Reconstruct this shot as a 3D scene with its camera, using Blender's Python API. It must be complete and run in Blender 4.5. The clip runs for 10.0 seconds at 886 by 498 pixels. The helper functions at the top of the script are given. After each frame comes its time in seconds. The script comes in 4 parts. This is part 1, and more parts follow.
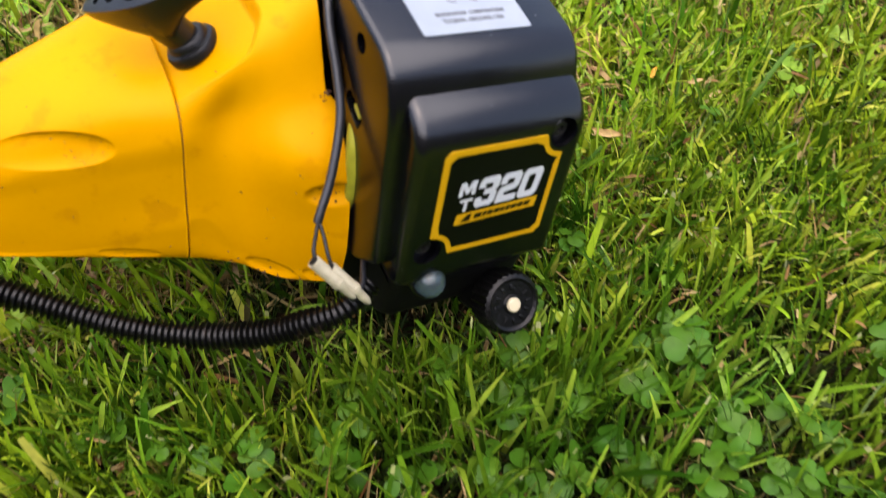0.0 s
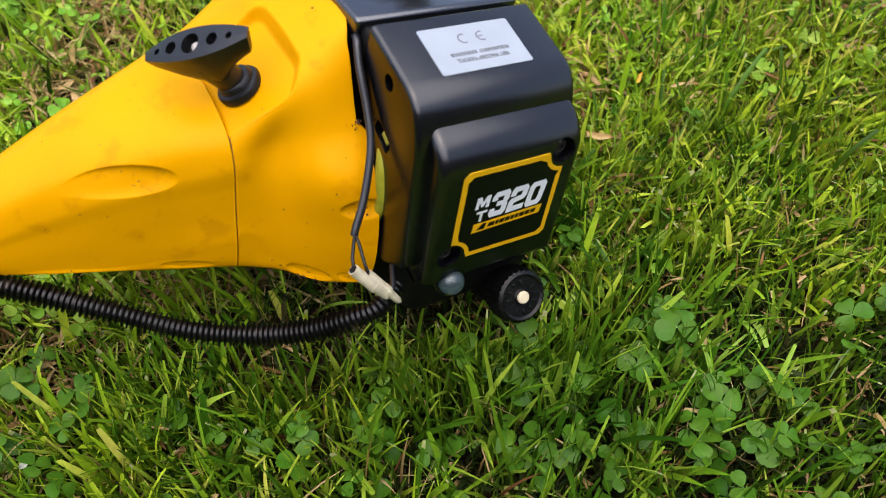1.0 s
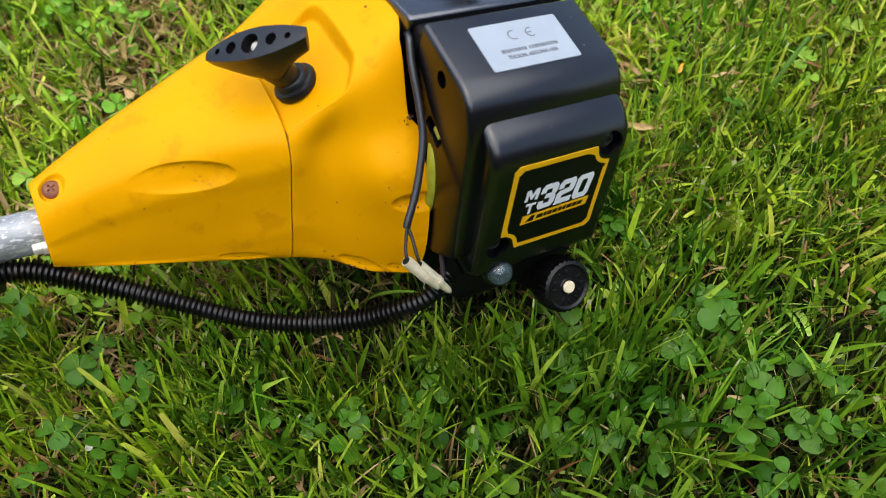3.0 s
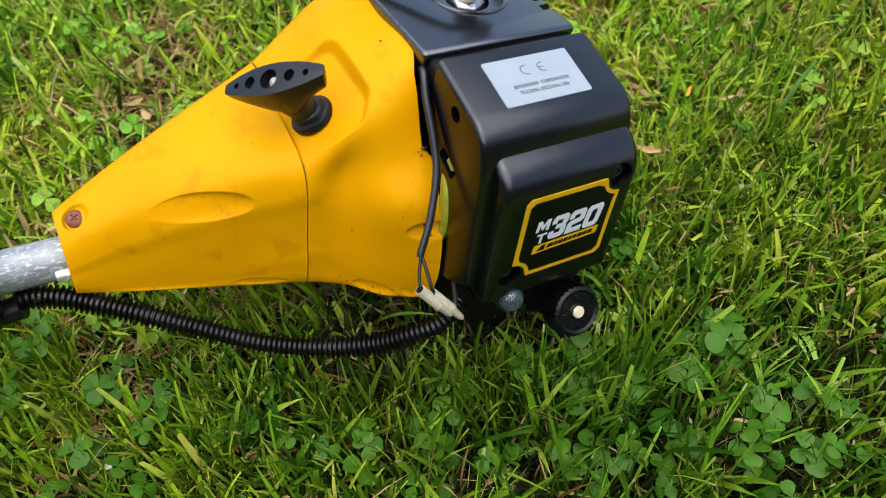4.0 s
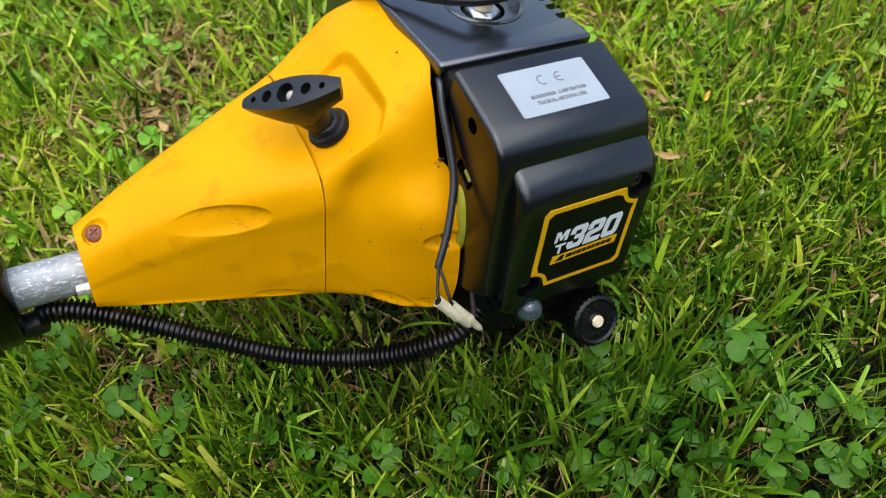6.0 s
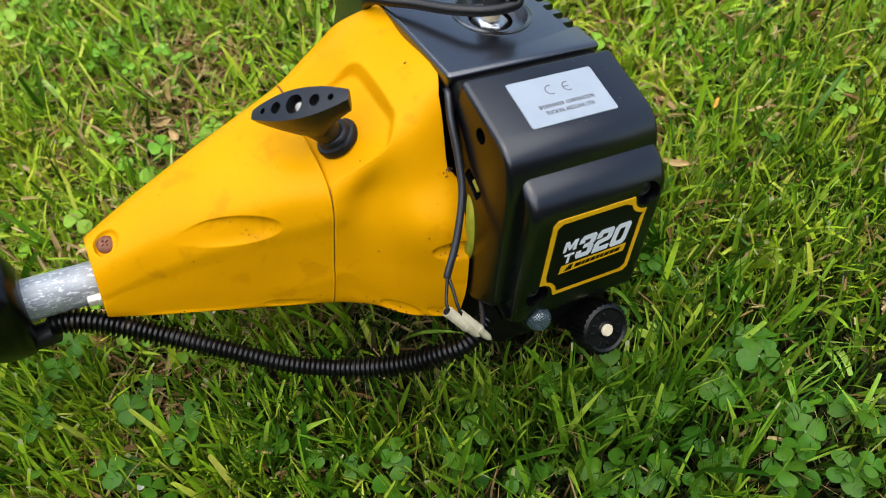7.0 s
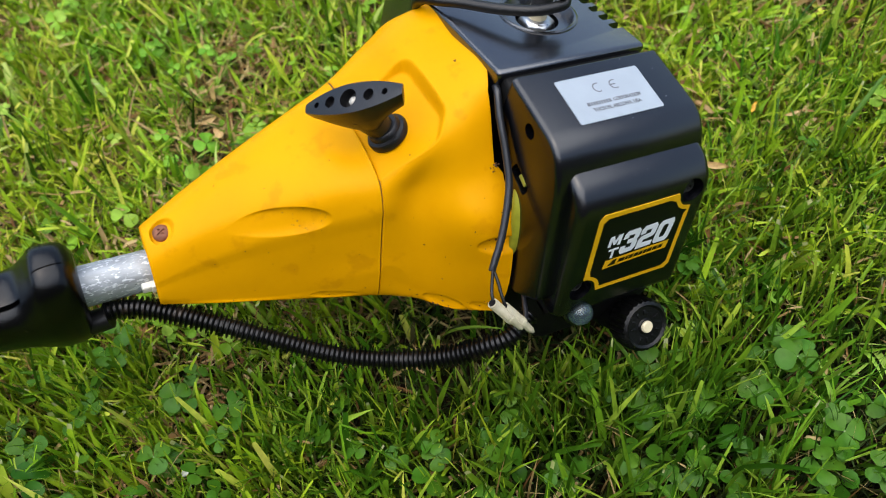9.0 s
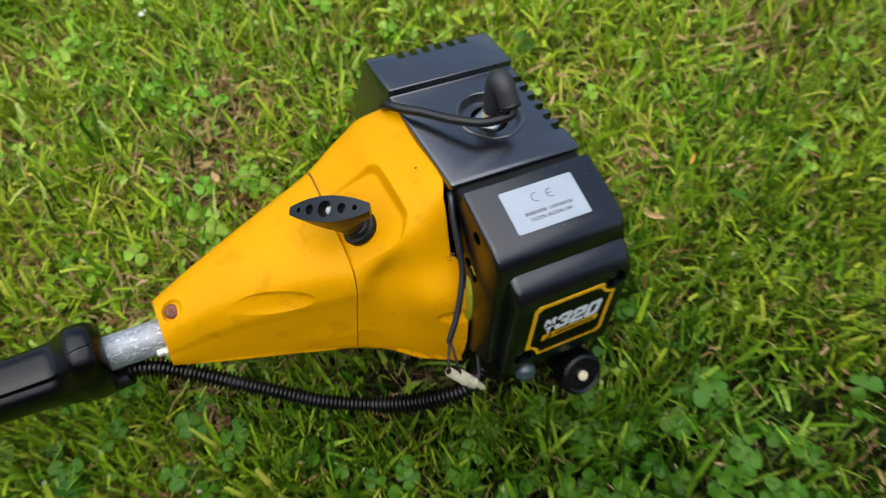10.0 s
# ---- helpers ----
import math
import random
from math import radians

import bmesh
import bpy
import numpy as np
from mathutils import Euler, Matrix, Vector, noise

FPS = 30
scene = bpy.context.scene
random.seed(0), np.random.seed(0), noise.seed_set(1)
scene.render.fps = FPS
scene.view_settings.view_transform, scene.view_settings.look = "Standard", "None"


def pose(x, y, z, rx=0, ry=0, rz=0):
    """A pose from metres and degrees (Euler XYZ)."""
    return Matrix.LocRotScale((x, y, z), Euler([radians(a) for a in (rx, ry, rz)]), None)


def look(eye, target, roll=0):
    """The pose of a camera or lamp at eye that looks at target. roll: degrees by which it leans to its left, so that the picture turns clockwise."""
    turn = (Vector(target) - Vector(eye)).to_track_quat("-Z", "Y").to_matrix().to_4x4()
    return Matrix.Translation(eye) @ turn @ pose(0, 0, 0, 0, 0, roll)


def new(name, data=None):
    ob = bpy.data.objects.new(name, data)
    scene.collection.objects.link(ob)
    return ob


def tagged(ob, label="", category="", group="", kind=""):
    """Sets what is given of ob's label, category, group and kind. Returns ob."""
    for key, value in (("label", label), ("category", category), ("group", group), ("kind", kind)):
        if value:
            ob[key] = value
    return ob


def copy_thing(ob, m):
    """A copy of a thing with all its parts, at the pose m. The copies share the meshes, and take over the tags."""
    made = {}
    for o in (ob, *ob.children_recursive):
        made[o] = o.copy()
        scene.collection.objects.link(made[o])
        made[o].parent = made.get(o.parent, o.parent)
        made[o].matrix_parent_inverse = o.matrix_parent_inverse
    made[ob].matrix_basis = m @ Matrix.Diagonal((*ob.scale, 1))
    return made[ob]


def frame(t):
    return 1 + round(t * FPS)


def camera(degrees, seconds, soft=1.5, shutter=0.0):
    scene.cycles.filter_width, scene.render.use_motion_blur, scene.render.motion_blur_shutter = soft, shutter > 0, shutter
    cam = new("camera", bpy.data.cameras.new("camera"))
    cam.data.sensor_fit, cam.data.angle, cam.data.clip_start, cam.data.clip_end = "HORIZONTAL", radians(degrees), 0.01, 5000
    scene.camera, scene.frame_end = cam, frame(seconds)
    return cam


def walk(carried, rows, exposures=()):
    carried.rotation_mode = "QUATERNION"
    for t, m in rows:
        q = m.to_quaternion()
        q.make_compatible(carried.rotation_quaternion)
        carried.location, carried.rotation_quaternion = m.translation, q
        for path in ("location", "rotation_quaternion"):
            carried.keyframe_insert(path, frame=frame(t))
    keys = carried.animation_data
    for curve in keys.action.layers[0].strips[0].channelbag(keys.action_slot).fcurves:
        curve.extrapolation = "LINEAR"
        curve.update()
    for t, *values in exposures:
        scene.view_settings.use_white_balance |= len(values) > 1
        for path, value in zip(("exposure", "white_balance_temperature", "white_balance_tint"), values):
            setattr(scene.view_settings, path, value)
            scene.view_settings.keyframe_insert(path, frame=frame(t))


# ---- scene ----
cam = camera(59.12, 10.0, soft=0.95, shutter=0.35)
cam.data.dof.use_dof, cam.data.dof.focus_distance, cam.data.dof.aperture_fstop = True, 0.497, 7.2
# seconds, place in metres, turn in degrees
PATH = [
    (0, -0.0298, -0.2252, 0.4189, 36.52, 0.94, 0.66),
    (0.2, -0.0271, -0.2372, 0.4317, 35.07, 0.86, 0.34),
    (0.5, -0.0346, -0.2418, 0.4576, 35.24, 1.68, -0.53),
    (1, -0.0435, -0.2468, 0.4775, 34.59, 1.64, -1.31),
    (1.5, -0.0507, -0.2543, 0.4794, 34.06, 1.75, -1.52),
    (2, -0.0572, -0.2520, 0.4911, 32.98, 1.78, -1.51),
    (2.5, -0.0559, -0.2543, 0.4837, 33.64, 2.85, -0.88),
    (4, -0.0594, -0.2417, 0.5085, 33.46, 3.62, -0.01),
    (4.5, -0.0603, -0.2418, 0.5082, 33.54, 4.07, 0.01),
    (5, -0.0578, -0.2394, 0.5091, 33.65, 4.38, 0.00),
    (5.5, -0.0605, -0.2379, 0.5098, 33.50, 4.54, 0.12),
    (7, -0.0596, -0.2333, 0.5131, 33.83, 5.57, 0.45),
    (7.5, -0.0634, -0.2335, 0.5159, 33.49, 5.61, 0.53),
    (8, -0.0686, -0.2348, 0.5184, 33.40, 5.63, 0.62),
    (8.5, -0.0704, -0.2361, 0.5186, 33.37, 5.72, 0.86),
    (9, -0.0762, -0.2485, 0.5167, 34.87, 6.08, 1.91),
    (9.2, -0.0727, -0.2252, 0.5319, 34.58, 5.90, 2.84),
    (9.5, -0.0721, -0.1975, 0.5306, 34.68, 5.51, 3.66),
    (9.7, -0.0663, -0.1972, 0.5474, 33.83, 5.69, 3.26),
    (10, -0.0376, -0.1982, 0.6453, 28.32, 6.39, 1.61),
]
walk(cam, [(t, pose(x, y, z, rx, ry, rz)) for t, x, y, z, rx, ry, rz in PATH], [(0.0, 1.70, 6900, 20), (1.0, 1.53, 6750, 17), (2.5, 1.43, 6600, 12), (4.5, 1.40, 6500, 10), (8.5, 1.40, 6500, 10), (9.5, 1.36, 6500, 10), (10.0, 1.13, 6500, 10)])

# ---------------------------------------------------------------- light: an overcast summer day
world = bpy.data.worlds.new("overcast_sky")
scene.world = world
world.use_nodes = True
wn = world.node_tree.nodes
sky = wn.new("ShaderNodeTexSky")
sky.sky_type = "NISHITA"
sky.sun_disc = False
sky.sun_elevation, sky.sun_rotation = radians(82), radians(190)
sky.air_density, sky.dust_density, sky.ozone_density = 1.0, 2.5, 1.0
wn["Background"].inputs["Strength"].default_value = 0.11
world.node_tree.links.new(sky.outputs["Color"], wn["Background"].inputs["Color"])
sun_data = bpy.data.lights.new("sun", "SUN")
sun_data.energy, sun_data.angle, sun_data.color = 1.85, radians(100), (0.98, 0.99, 1.0)
sun = new("sun", sun_data)
SUN_EL, SUN_AZ = radians(82), radians(190)
sun_dir = Vector((math.sin(SUN_AZ) * math.cos(SUN_EL), math.cos(SUN_AZ) * math.cos(SUN_EL), math.sin(SUN_EL)))
sun.matrix_world = look(sun_dir * 20, (0, 0, 0))


# ---------------------------------------------------------------- materials
def material(name, color, rough=0.5, metal=0.0, spec=0.5, vary=0.1, scale=40.0, fine=600.0, bump=0.1, dirt=None, dirt_at=0.62, dirt_scale=60.0, coat=0.0, rough_vary=0.1, specks=None, stretch=None):
    """Base colour varied at two scales, uneven gloss, a fine relief, and spots of dirt with their own shape."""
    m = bpy.data.materials.new(name)
    m.use_nodes = True
    nt = m.node_tree
    n, l = nt.nodes, nt.links
    b = n["Principled BSDF"]
    tc = n.new("ShaderNodeTexCoord")
    at = tc.outputs["Object"]
    if stretch:
        mp = n.new("ShaderNodeMapping")
        mp.inputs["Scale"].default_value = stretch
        l.new(at, mp.inputs["Vector"])
        at = mp.outputs["Vector"]
    big, small = n.new("ShaderNodeTexNoise"), n.new("ShaderNodeTexNoise")
    big.inputs["Scale"].default_value, small.inputs["Scale"].default_value = scale, fine
    big.inputs["Detail"].default_value = 5
    for t in (big, small):
        l.new(at, t.inputs["Vector"])
    ramp = n.new("ShaderNodeValToRGB")
    ramp.color_ramp.elements[0].position, ramp.color_ramp.elements[1].position = 0.3, 0.7
    ramp.color_ramp.elements[0].color = (*[c * (1 - vary) for c in color], 1)
    ramp.color_ramp.elements[1].color = (*[min(1, c * (1 + vary)) for c in color], 1)
    l.new(big.outputs["Fac"], ramp.inputs["Fac"])
    col = ramp.outputs["Color"]
    if dirt:
        d = n.new("ShaderNodeTexNoise")
        d.inputs["Scale"].default_value, d.inputs["Detail"].default_value = dirt_scale, 8
        l.new(at, d.inputs["Vector"])
        dr = n.new("ShaderNodeValToRGB")
        dr.color_ramp.elements[0].position, dr.color_ramp.elements[1].position = dirt_at, dirt_at + 0.08
        l.new(d.outputs["Fac"], dr.inputs["Fac"])
        mix = n.new("ShaderNodeMix")
        mix.data_type = "RGBA"
        l.new(dr.outputs["Color"], mix.inputs["Factor"])
        l.new(col, mix.inputs["A"])
        mix.inputs["B"].default_value = (*dirt, 1)
        col = mix.outputs["Result"]
    if specks:
        sp_color, sp_scale, sp_size, sp_share = specks
        vo, lt, gate, mul = n.new("ShaderNodeTexVoronoi"), n.new("ShaderNodeMath"), n.new("ShaderNodeMath"), n.new("ShaderNodeMath")
        sep, wob, add = n.new("ShaderNodeSeparateColor"), n.new("ShaderNodeTexNoise"), n.new("ShaderNodeMath")
        vo.inputs["Scale"].default_value, wob.inputs["Scale"].default_value = sp_scale, sp_scale * 9
        for t in (vo, wob):
            l.new(at, t.inputs["Vector"])
        add.operation, add.inputs[1].default_value = "MULTIPLY", sp_size * 2
        l.new(wob.outputs["Fac"], add.inputs[0])
        lt.operation = "LESS_THAN"
        l.new(vo.outputs["Distance"], lt.inputs[0])
        l.new(add.outputs[0], lt.inputs[1])
        l.new(vo.outputs["Color"], sep.inputs["Color"])
        gate.operation, gate.inputs[1].default_value = "LESS_THAN", sp_share
        l.new(sep.outputs["Red"], gate.inputs[0])
        mul.operation = "MULTIPLY"
        l.new(lt.outputs[0], mul.inputs[0])
        l.new(gate.outputs[0], mul.inputs[1])
        mx = n.new("ShaderNodeMix")
        mx.data_type = "RGBA"
        l.new(mul.outputs[0], mx.inputs["Factor"])
        l.new(col, mx.inputs["A"])
        mx.inputs["B"].default_value = (*sp_color, 1)
        col = mx.outputs["Result"]
    l.new(col, b.inputs["Base Color"])
    rr = n.new("ShaderNodeMapRange")
    rr.inputs["To Min"].default_value, rr.inputs["To Max"].default_value = max(0.02, rough - rough_vary), min(1, rough + rough_vary)
    l.new(big.outputs["Fac"], rr.inputs["Value"])
    l.new(rr.outputs["Result"], b.inputs["Roughness"])
    b.inputs["Metallic"].default_value = metal
    b.inputs["Specular IOR Level"].default_value = spec
    b.inputs["Coat Weight"].default_value = coat
    bp = n.new("ShaderNodeBump")
    bp.inputs["Strength"].default_value, bp.inputs["Distance"].default_value = bump, 0.001
    l.new(small.outputs["Fac"], bp.inputs["Height"])
    l.new(bp.outputs["Normal"], b.inputs["Normal"])
    return m


def leaf_material(name, stops, rough=0.4, through_light=0.17, dry=None):
    """Leaves: each blade its own shade, some light passing through."""
    m = bpy.data.materials.new(name)
    m.use_nodes = True
    n, l = m.node_tree.nodes, m.node_tree.links
    b, out = n["Principled BSDF"], n["Material Output"]
    geo, ramp = n.new("ShaderNodeNewGeometry"), n.new("ShaderNodeValToRGB")
    e = ramp.color_ramp.elements
    e[0].position, e[0].color = stops[0][0], (*stops[0][1], 1)
    e[1].position, e[1].color = stops[-1][0], (*stops[-1][1], 1)
    for p, c in stops[1:-1]:
        k = e.new(p)
        k.color = (*c, 1)
    l.new(geo.outputs["Random Per Island"], ramp.inputs["Fac"])
    tc, nz = n.new("ShaderNodeTexCoord"), n.new("ShaderNodeTexNoise")
    nz.inputs["Scale"].default_value, nz.inputs["Detail"].default_value = 180, 4
    l.new(tc.outputs["Object"], nz.inputs["Vector"])
    hs = n.new("ShaderNodeHueSaturation")
    mr = n.new("ShaderNodeMapRange")
    mr.inputs["To Min"].default_value, mr.inputs["To Max"].default_value = 0.65, 1.35
    l.new(nz.outputs["Fac"], mr.inputs["Value"])
    l.new(mr.outputs["Result"], hs.inputs["Value"])
    l.new(ramp.outputs["Color"], hs.inputs["Color"])
    wide, hue = n.new("ShaderNodeTexNoise"), n.new("ShaderNodeMapRange")
    wide.inputs["Scale"].default_value, wide.inputs["Detail"].default_value = 11, 3
    l.new(tc.outputs["Object"], wide.inputs["Vector"])
    hue.inputs["From Min"].default_value, hue.inputs["From Max"].default_value = 0.3, 0.7
    hue.inputs["To Min"].default_value, hue.inputs["To Max"].default_value = 0.468, 0.505
    l.new(wide.outputs["Fac"], hue.inputs["Value"])
    l.new(hue.outputs["Result"], hs.inputs["Hue"])
    l.new(hs.outputs["Color"], b.inputs["Base Color"])
    b.inputs["Roughness"].default_value = rough
    b.inputs["Specular IOR Level"].default_value = 0.15
    tr, mix = n.new("ShaderNodeBsdfTranslucent"), n.new("ShaderNodeMixShader")
    l.new(hs.outputs["Color"], tr.inputs["Color"])
    mix.inputs["Fac"].default_value = through_light
    l.new(b.outputs["BSDF"], mix.inputs[1])
    l.new(tr.outputs["BSDF"], mix.inputs[2])
    l.new(mix.outputs["Shader"], out.inputs["Surface"])
    return m


YELLOW = material("yellow_plastic", (0.55, 0.248, 0.0004), 0.36, spec=0.05, vary=0.06, scale=14, fine=900, bump=0.06, dirt=(0.49, 0.215, 0.001), dirt_at=0.59, dirt_scale=60, specks=((0.10, 0.05, 0.015), 62, 0.06, 0.16))
GRIME = material("oily_grime", (0.050, 0.016, 0.005), 0.55, vary=0.5, scale=200, fine=900, bump=0.8)
BLACK = material("black_plastic", (0.0009, 0.0010, 0.0018), 0.245, spec=0.62, vary=0.25, scale=30, fine=1500, bump=0.045, rough_vary=0.05, specks=((0.20, 0.20, 0.20), 240, 0.06, 0.22))
BLACK_PAINT = material("satin_black_paint", (0.0018, 0.0021, 0.0036), 0.25, spec=1.0, vary=0.2, scale=25, fine=1200, bump=0.08, coat=0.6)
BLACK_PAINT.node_tree.nodes["Principled BSDF"].inputs["Coat Roughness"].default_value = 0.22
RUBBER = material("black_rubber", (0.003, 0.003, 0.0032), 0.42, spec=0.35, vary=0.2, scale=60, fine=900, bump=0.15)
HOSE = material("corrugated_black_plastic", (0.002, 0.002, 0.002), 0.36, spec=0.3, vary=0.3, scale=50, dirt=(0.035, 0.024, 0.016), dirt_at=0.64, dirt_scale=60)
# near-black for inner parts and for backings that shade open gaps
DARK = material("near_black_inner", (0.002, 0.002, 0.002), 0.7, spec=0.2, vary=0.3)
STEEL = material("galvanised_steel", (0.26, 0.28, 0.29), 0.5, metal=0.4, vary=0.3, scale=120, fine=500, bump=0.5, dirt=(0.48, 0.50, 0.51), dirt_at=0.55, dirt_scale=620, specks=((0.11, 0.12, 0.12), 420, 0.16, 0.22), stretch=(0.45, 1, 1))
CHROME = material("bright_steel", (0.40, 0.41, 0.41), 0.30, metal=1.0, vary=0.3, scale=300)
RUST = material("rusty_screw", (0.16, 0.06, 0.03), 0.6, metal=0.5, vary=0.35, scale=300)
LABEL = material("silver_label", (0.29, 0.325, 0.35), 0.38, metal=0.3, vary=0.04, scale=60, bump=0.02)
INK = material("grey_ink", (0.10, 0.10, 0.11), 0.5, vary=0.1)
BADGE_BLACK = material("gloss_black_sticker", (0.0012, 0.0012, 0.0012), 0.35, spec=0.25, vary=0.2, bump=0.03)
BADGE_YELLOW = material("yellow_print", (0.55, 0.30, 0.004), 0.35, vary=0.04, bump=0.03)
BADGE_WHITE = material("white_print", (0.52, 0.55, 0.58), 0.35, vary=0.05, bump=0.03)
PETAL = material("white_petal", (0.50, 0.52, 0.42), 0.6, vary=0.1, scale=300)
WHITE_NYLON = material("white_nylon", (0.50, 0.50, 0.44), 0.4, vary=0.1, scale=200)
CREAM = material("cream_plastic", (0.50, 0.44, 0.29), 0.4, vary=0.1, scale=200)
NYLON = material("aged_nylon", (0.34, 0.31, 0.21), 0.35, vary=0.15, scale=200, dirt=(0.3, 0.2, 0.1), dirt_at=0.66)
PULL_BLACK = material("dusty_black_plastic", (0.0018, 0.0019, 0.0023), 0.36, spec=0.55, vary=0.25, scale=40, fine=1400, bump=0.12)
GRIP_BLACK = material("moulded_black_plastic", (0.0010, 0.0010, 0.0012), 0.25, spec=0.28, vary=0.25, scale=40, fine=1400, bump=0.12)
CAP_BLACK = material("weathered_black_plastic", (0.0014, 0.0014, 0.0014), 0.38, spec=0.25, vary=0.3, scale=80, dirt=(0.012, 0.012, 0.012), dirt_at=0.64, dirt_scale=260, bump=0.4)
BOOT = material("greying_rubber", (0.012, 0.012, 0.013), 0.55, vary=0.3, scale=90, fine=700, bump=0.3)
TANK = material("dull_black_plastic", (0.0015, 0.0015, 0.0016), 0.6, spec=0.2, vary=0.3)
DARK_STEEL = material("blackened_steel", (0.03, 0.03, 0.03), 0.4, metal=0.8, vary=0.3)
SHEATH = material("grey_black_vinyl", (0.010, 0.011, 0.014), 0.34, vary=0.2, scale=60)
ROPE = material("frayed_rope", (0.45, 0.43, 0.38), 0.9, vary=0.3, scale=500, fine=2500, bump=1.0)
PALE_INK = material("pale_grey_ink", (0.085, 0.09, 0.10), 0.5, vary=0.1)
BULB = material("clear_plastic", (0.17, 0.27, 0.29), 0.05, vary=0.2, scale=120)
BULB.node_tree.nodes["Principled BSDF"].inputs["Transmission Weight"].default_value = 0.85
GREASY_YELLOW = material("grimy_yellow_metal", (0.26, 0.26, 0.02), 0.35, vary=0.3, scale=80)
FAR_LAWN = material("far_lawn", (0.052, 0.078, 0.007), 0.9, spec=0.1, vary=0.45, scale=25, fine=300, bump=1.0, dirt=(0.12, 0.135, 0.022), dirt_at=0.54, dirt_scale=90)
BLOCKER_BROWN = material("light_blocker_brown", (0.10, 0.085, 0.07), 0.9, spec=0.2, vary=0.2, scale=3, fine=120, bump=0.6)
SOIL = material("soil", (0.016, 0.010, 0.006), 0.95, spec=0.05, vary=0.5, scale=60, fine=400, bump=0.8, dirt=(0.045, 0.028, 0.014), dirt_at=0.60, dirt_scale=140)
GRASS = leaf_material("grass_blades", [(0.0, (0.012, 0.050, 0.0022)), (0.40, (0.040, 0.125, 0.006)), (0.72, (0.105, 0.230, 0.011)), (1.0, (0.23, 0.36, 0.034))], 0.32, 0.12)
# near-black green: shade between the taller blades, put into the colour
GRASS_GAP_SHADE = leaf_material("gap_shade_blades", [(0.0, (0.006, 0.014, 0.002)), (0.5, (0.012, 0.028, 0.003)), (0.85, (0.022, 0.036, 0.005)), (1.0, (0.045, 0.035, 0.012))], 0.6, 0.05)
CUT_TIP = leaf_material("mown_tips", [(0.0, (0.186, 0.231, 0.0660)), (0.6, (0.285, 0.320, 0.1320)), (1.0, (0.372, 0.394, 0.1980))], 0.5, 0.15)
THATCH = leaf_material("matted_thatch", [(0.0, (0.085, 0.085, 0.020)), (0.5, (0.14, 0.13, 0.038)), (1.0, (0.24, 0.19, 0.075))], 0.7, 0.1)
STRAW = leaf_material("dry_grass", [(0.0, (0.12, 0.058, 0.015)), (0.40, (0.22, 0.150, 0.042)), (1.0, (0.42, 0.33, 0.14))], 0.6, 0.15)
GRASS_PALE = leaf_material("yellow_green_blades", [(0.0, (0.095, 0.215, 0.0065)), (0.40, (0.172, 0.325, 0.0110)), (0.80, (0.280, 0.420, 0.0198)), (1.0, (0.460, 0.490, 0.0770))], 0.40)
GRASS_LIGHT = leaf_material("pale_grass_blades", [(0.0, (0.14, 0.29, 0.020)), (0.6, (0.20, 0.34, 0.04)), (1.0, (0.30, 0.40, 0.09))], 0.42)
CLOVER_PALE = leaf_material("pale_clover_leaves", [(0.0, (0.091, 0.234, 0.0120)), (0.6, (0.146, 0.324, 0.0216)), (1.0, (0.244, 0.408, 0.0600))], 0.45, 0.2)
CLOVER_STALK = material("clover_stalk", (0.10, 0.17, 0.04), 0.5, vary=0.2)
CLOVER = leaf_material("clover_leaves", [(0.0, (0.018, 0.076, 0.004)), (0.6, (0.036, 0.122, 0.007)), (1.0, (0.078, 0.190, 0.014))], 0.42, 0.13)


# ---------------------------------------------------------------- mesh helpers (millimetres in the engine's own frame)
ENGINE = pose(-0.0267, 0.0749, 0.1990, 8.69, 14.42, 27.68)
MM = 0.001


def link_mesh(name, bm, mat, parent=None, label="", sharp=38):
    me = bpy.data.meshes.new(name)
    bmesh.ops.recalc_face_normals(bm, faces=bm.faces)
    bm.to_mesh(me)
    bm.free()
    me.materials.append(mat)
    me.shade_smooth()
    me.set_sharp_from_angle(angle=radians(sharp))
    ob = new(name, me)
    if parent is not None:
        ob.parent = parent
    if label:
        ob["label"] = label
    return ob


def part(name, bm, mat, parent, label="", sharp=38):
    return link_mesh(name, bm, mat, parent, label, sharp)


def box(x0, x1, y0, y1, z0, z1, r=0.0, seg=3):
    bm = bmesh.new()
    bmesh.ops.create_cube(bm, size=1)
    for v in bm.verts:
        v.co = Vector(((x0 + x1) / 2 + v.co.x * (x1 - x0), (y0 + y1) / 2 + v.co.y * (y1 - y0), (z0 + z1) / 2 + v.co.z * (z1 - z0))) * MM
    if r:
        bmesh.ops.bevel(bm, geom=bm.edges[:], offset=r * MM, segments=seg, profile=0.5, affect="EDGES")
    return bm


def prism(profile, x0, x1, r_ends=2.0, seg=3):
    """A (y, z) outline drawn out along x, its end edges rounded."""
    bm = bmesh.new()
    a = [bm.verts.new((x0 * MM, y * MM, z * MM)) for y, z in profile]
    b = [bm.verts.new((x1 * MM, y * MM, z * MM)) for y, z in profile]
    fa, fb = bm.faces.new(a), bm.faces.new(b[::-1])
    n = len(a)
    for i in range(n):
        bm.faces.new((a[i], b[i], b[(i + 1) % n], a[(i + 1) % n]))
    bmesh.ops.recalc_face_normals(bm, faces=bm.faces)
    if r_ends:
        edges = {e for f in (fa, fb) for e in f.edges}
        bmesh.ops.bevel(bm, geom=list(edges), offset=r_ends * MM, segments=seg, profile=0.5, affect="EDGES")
    return bm


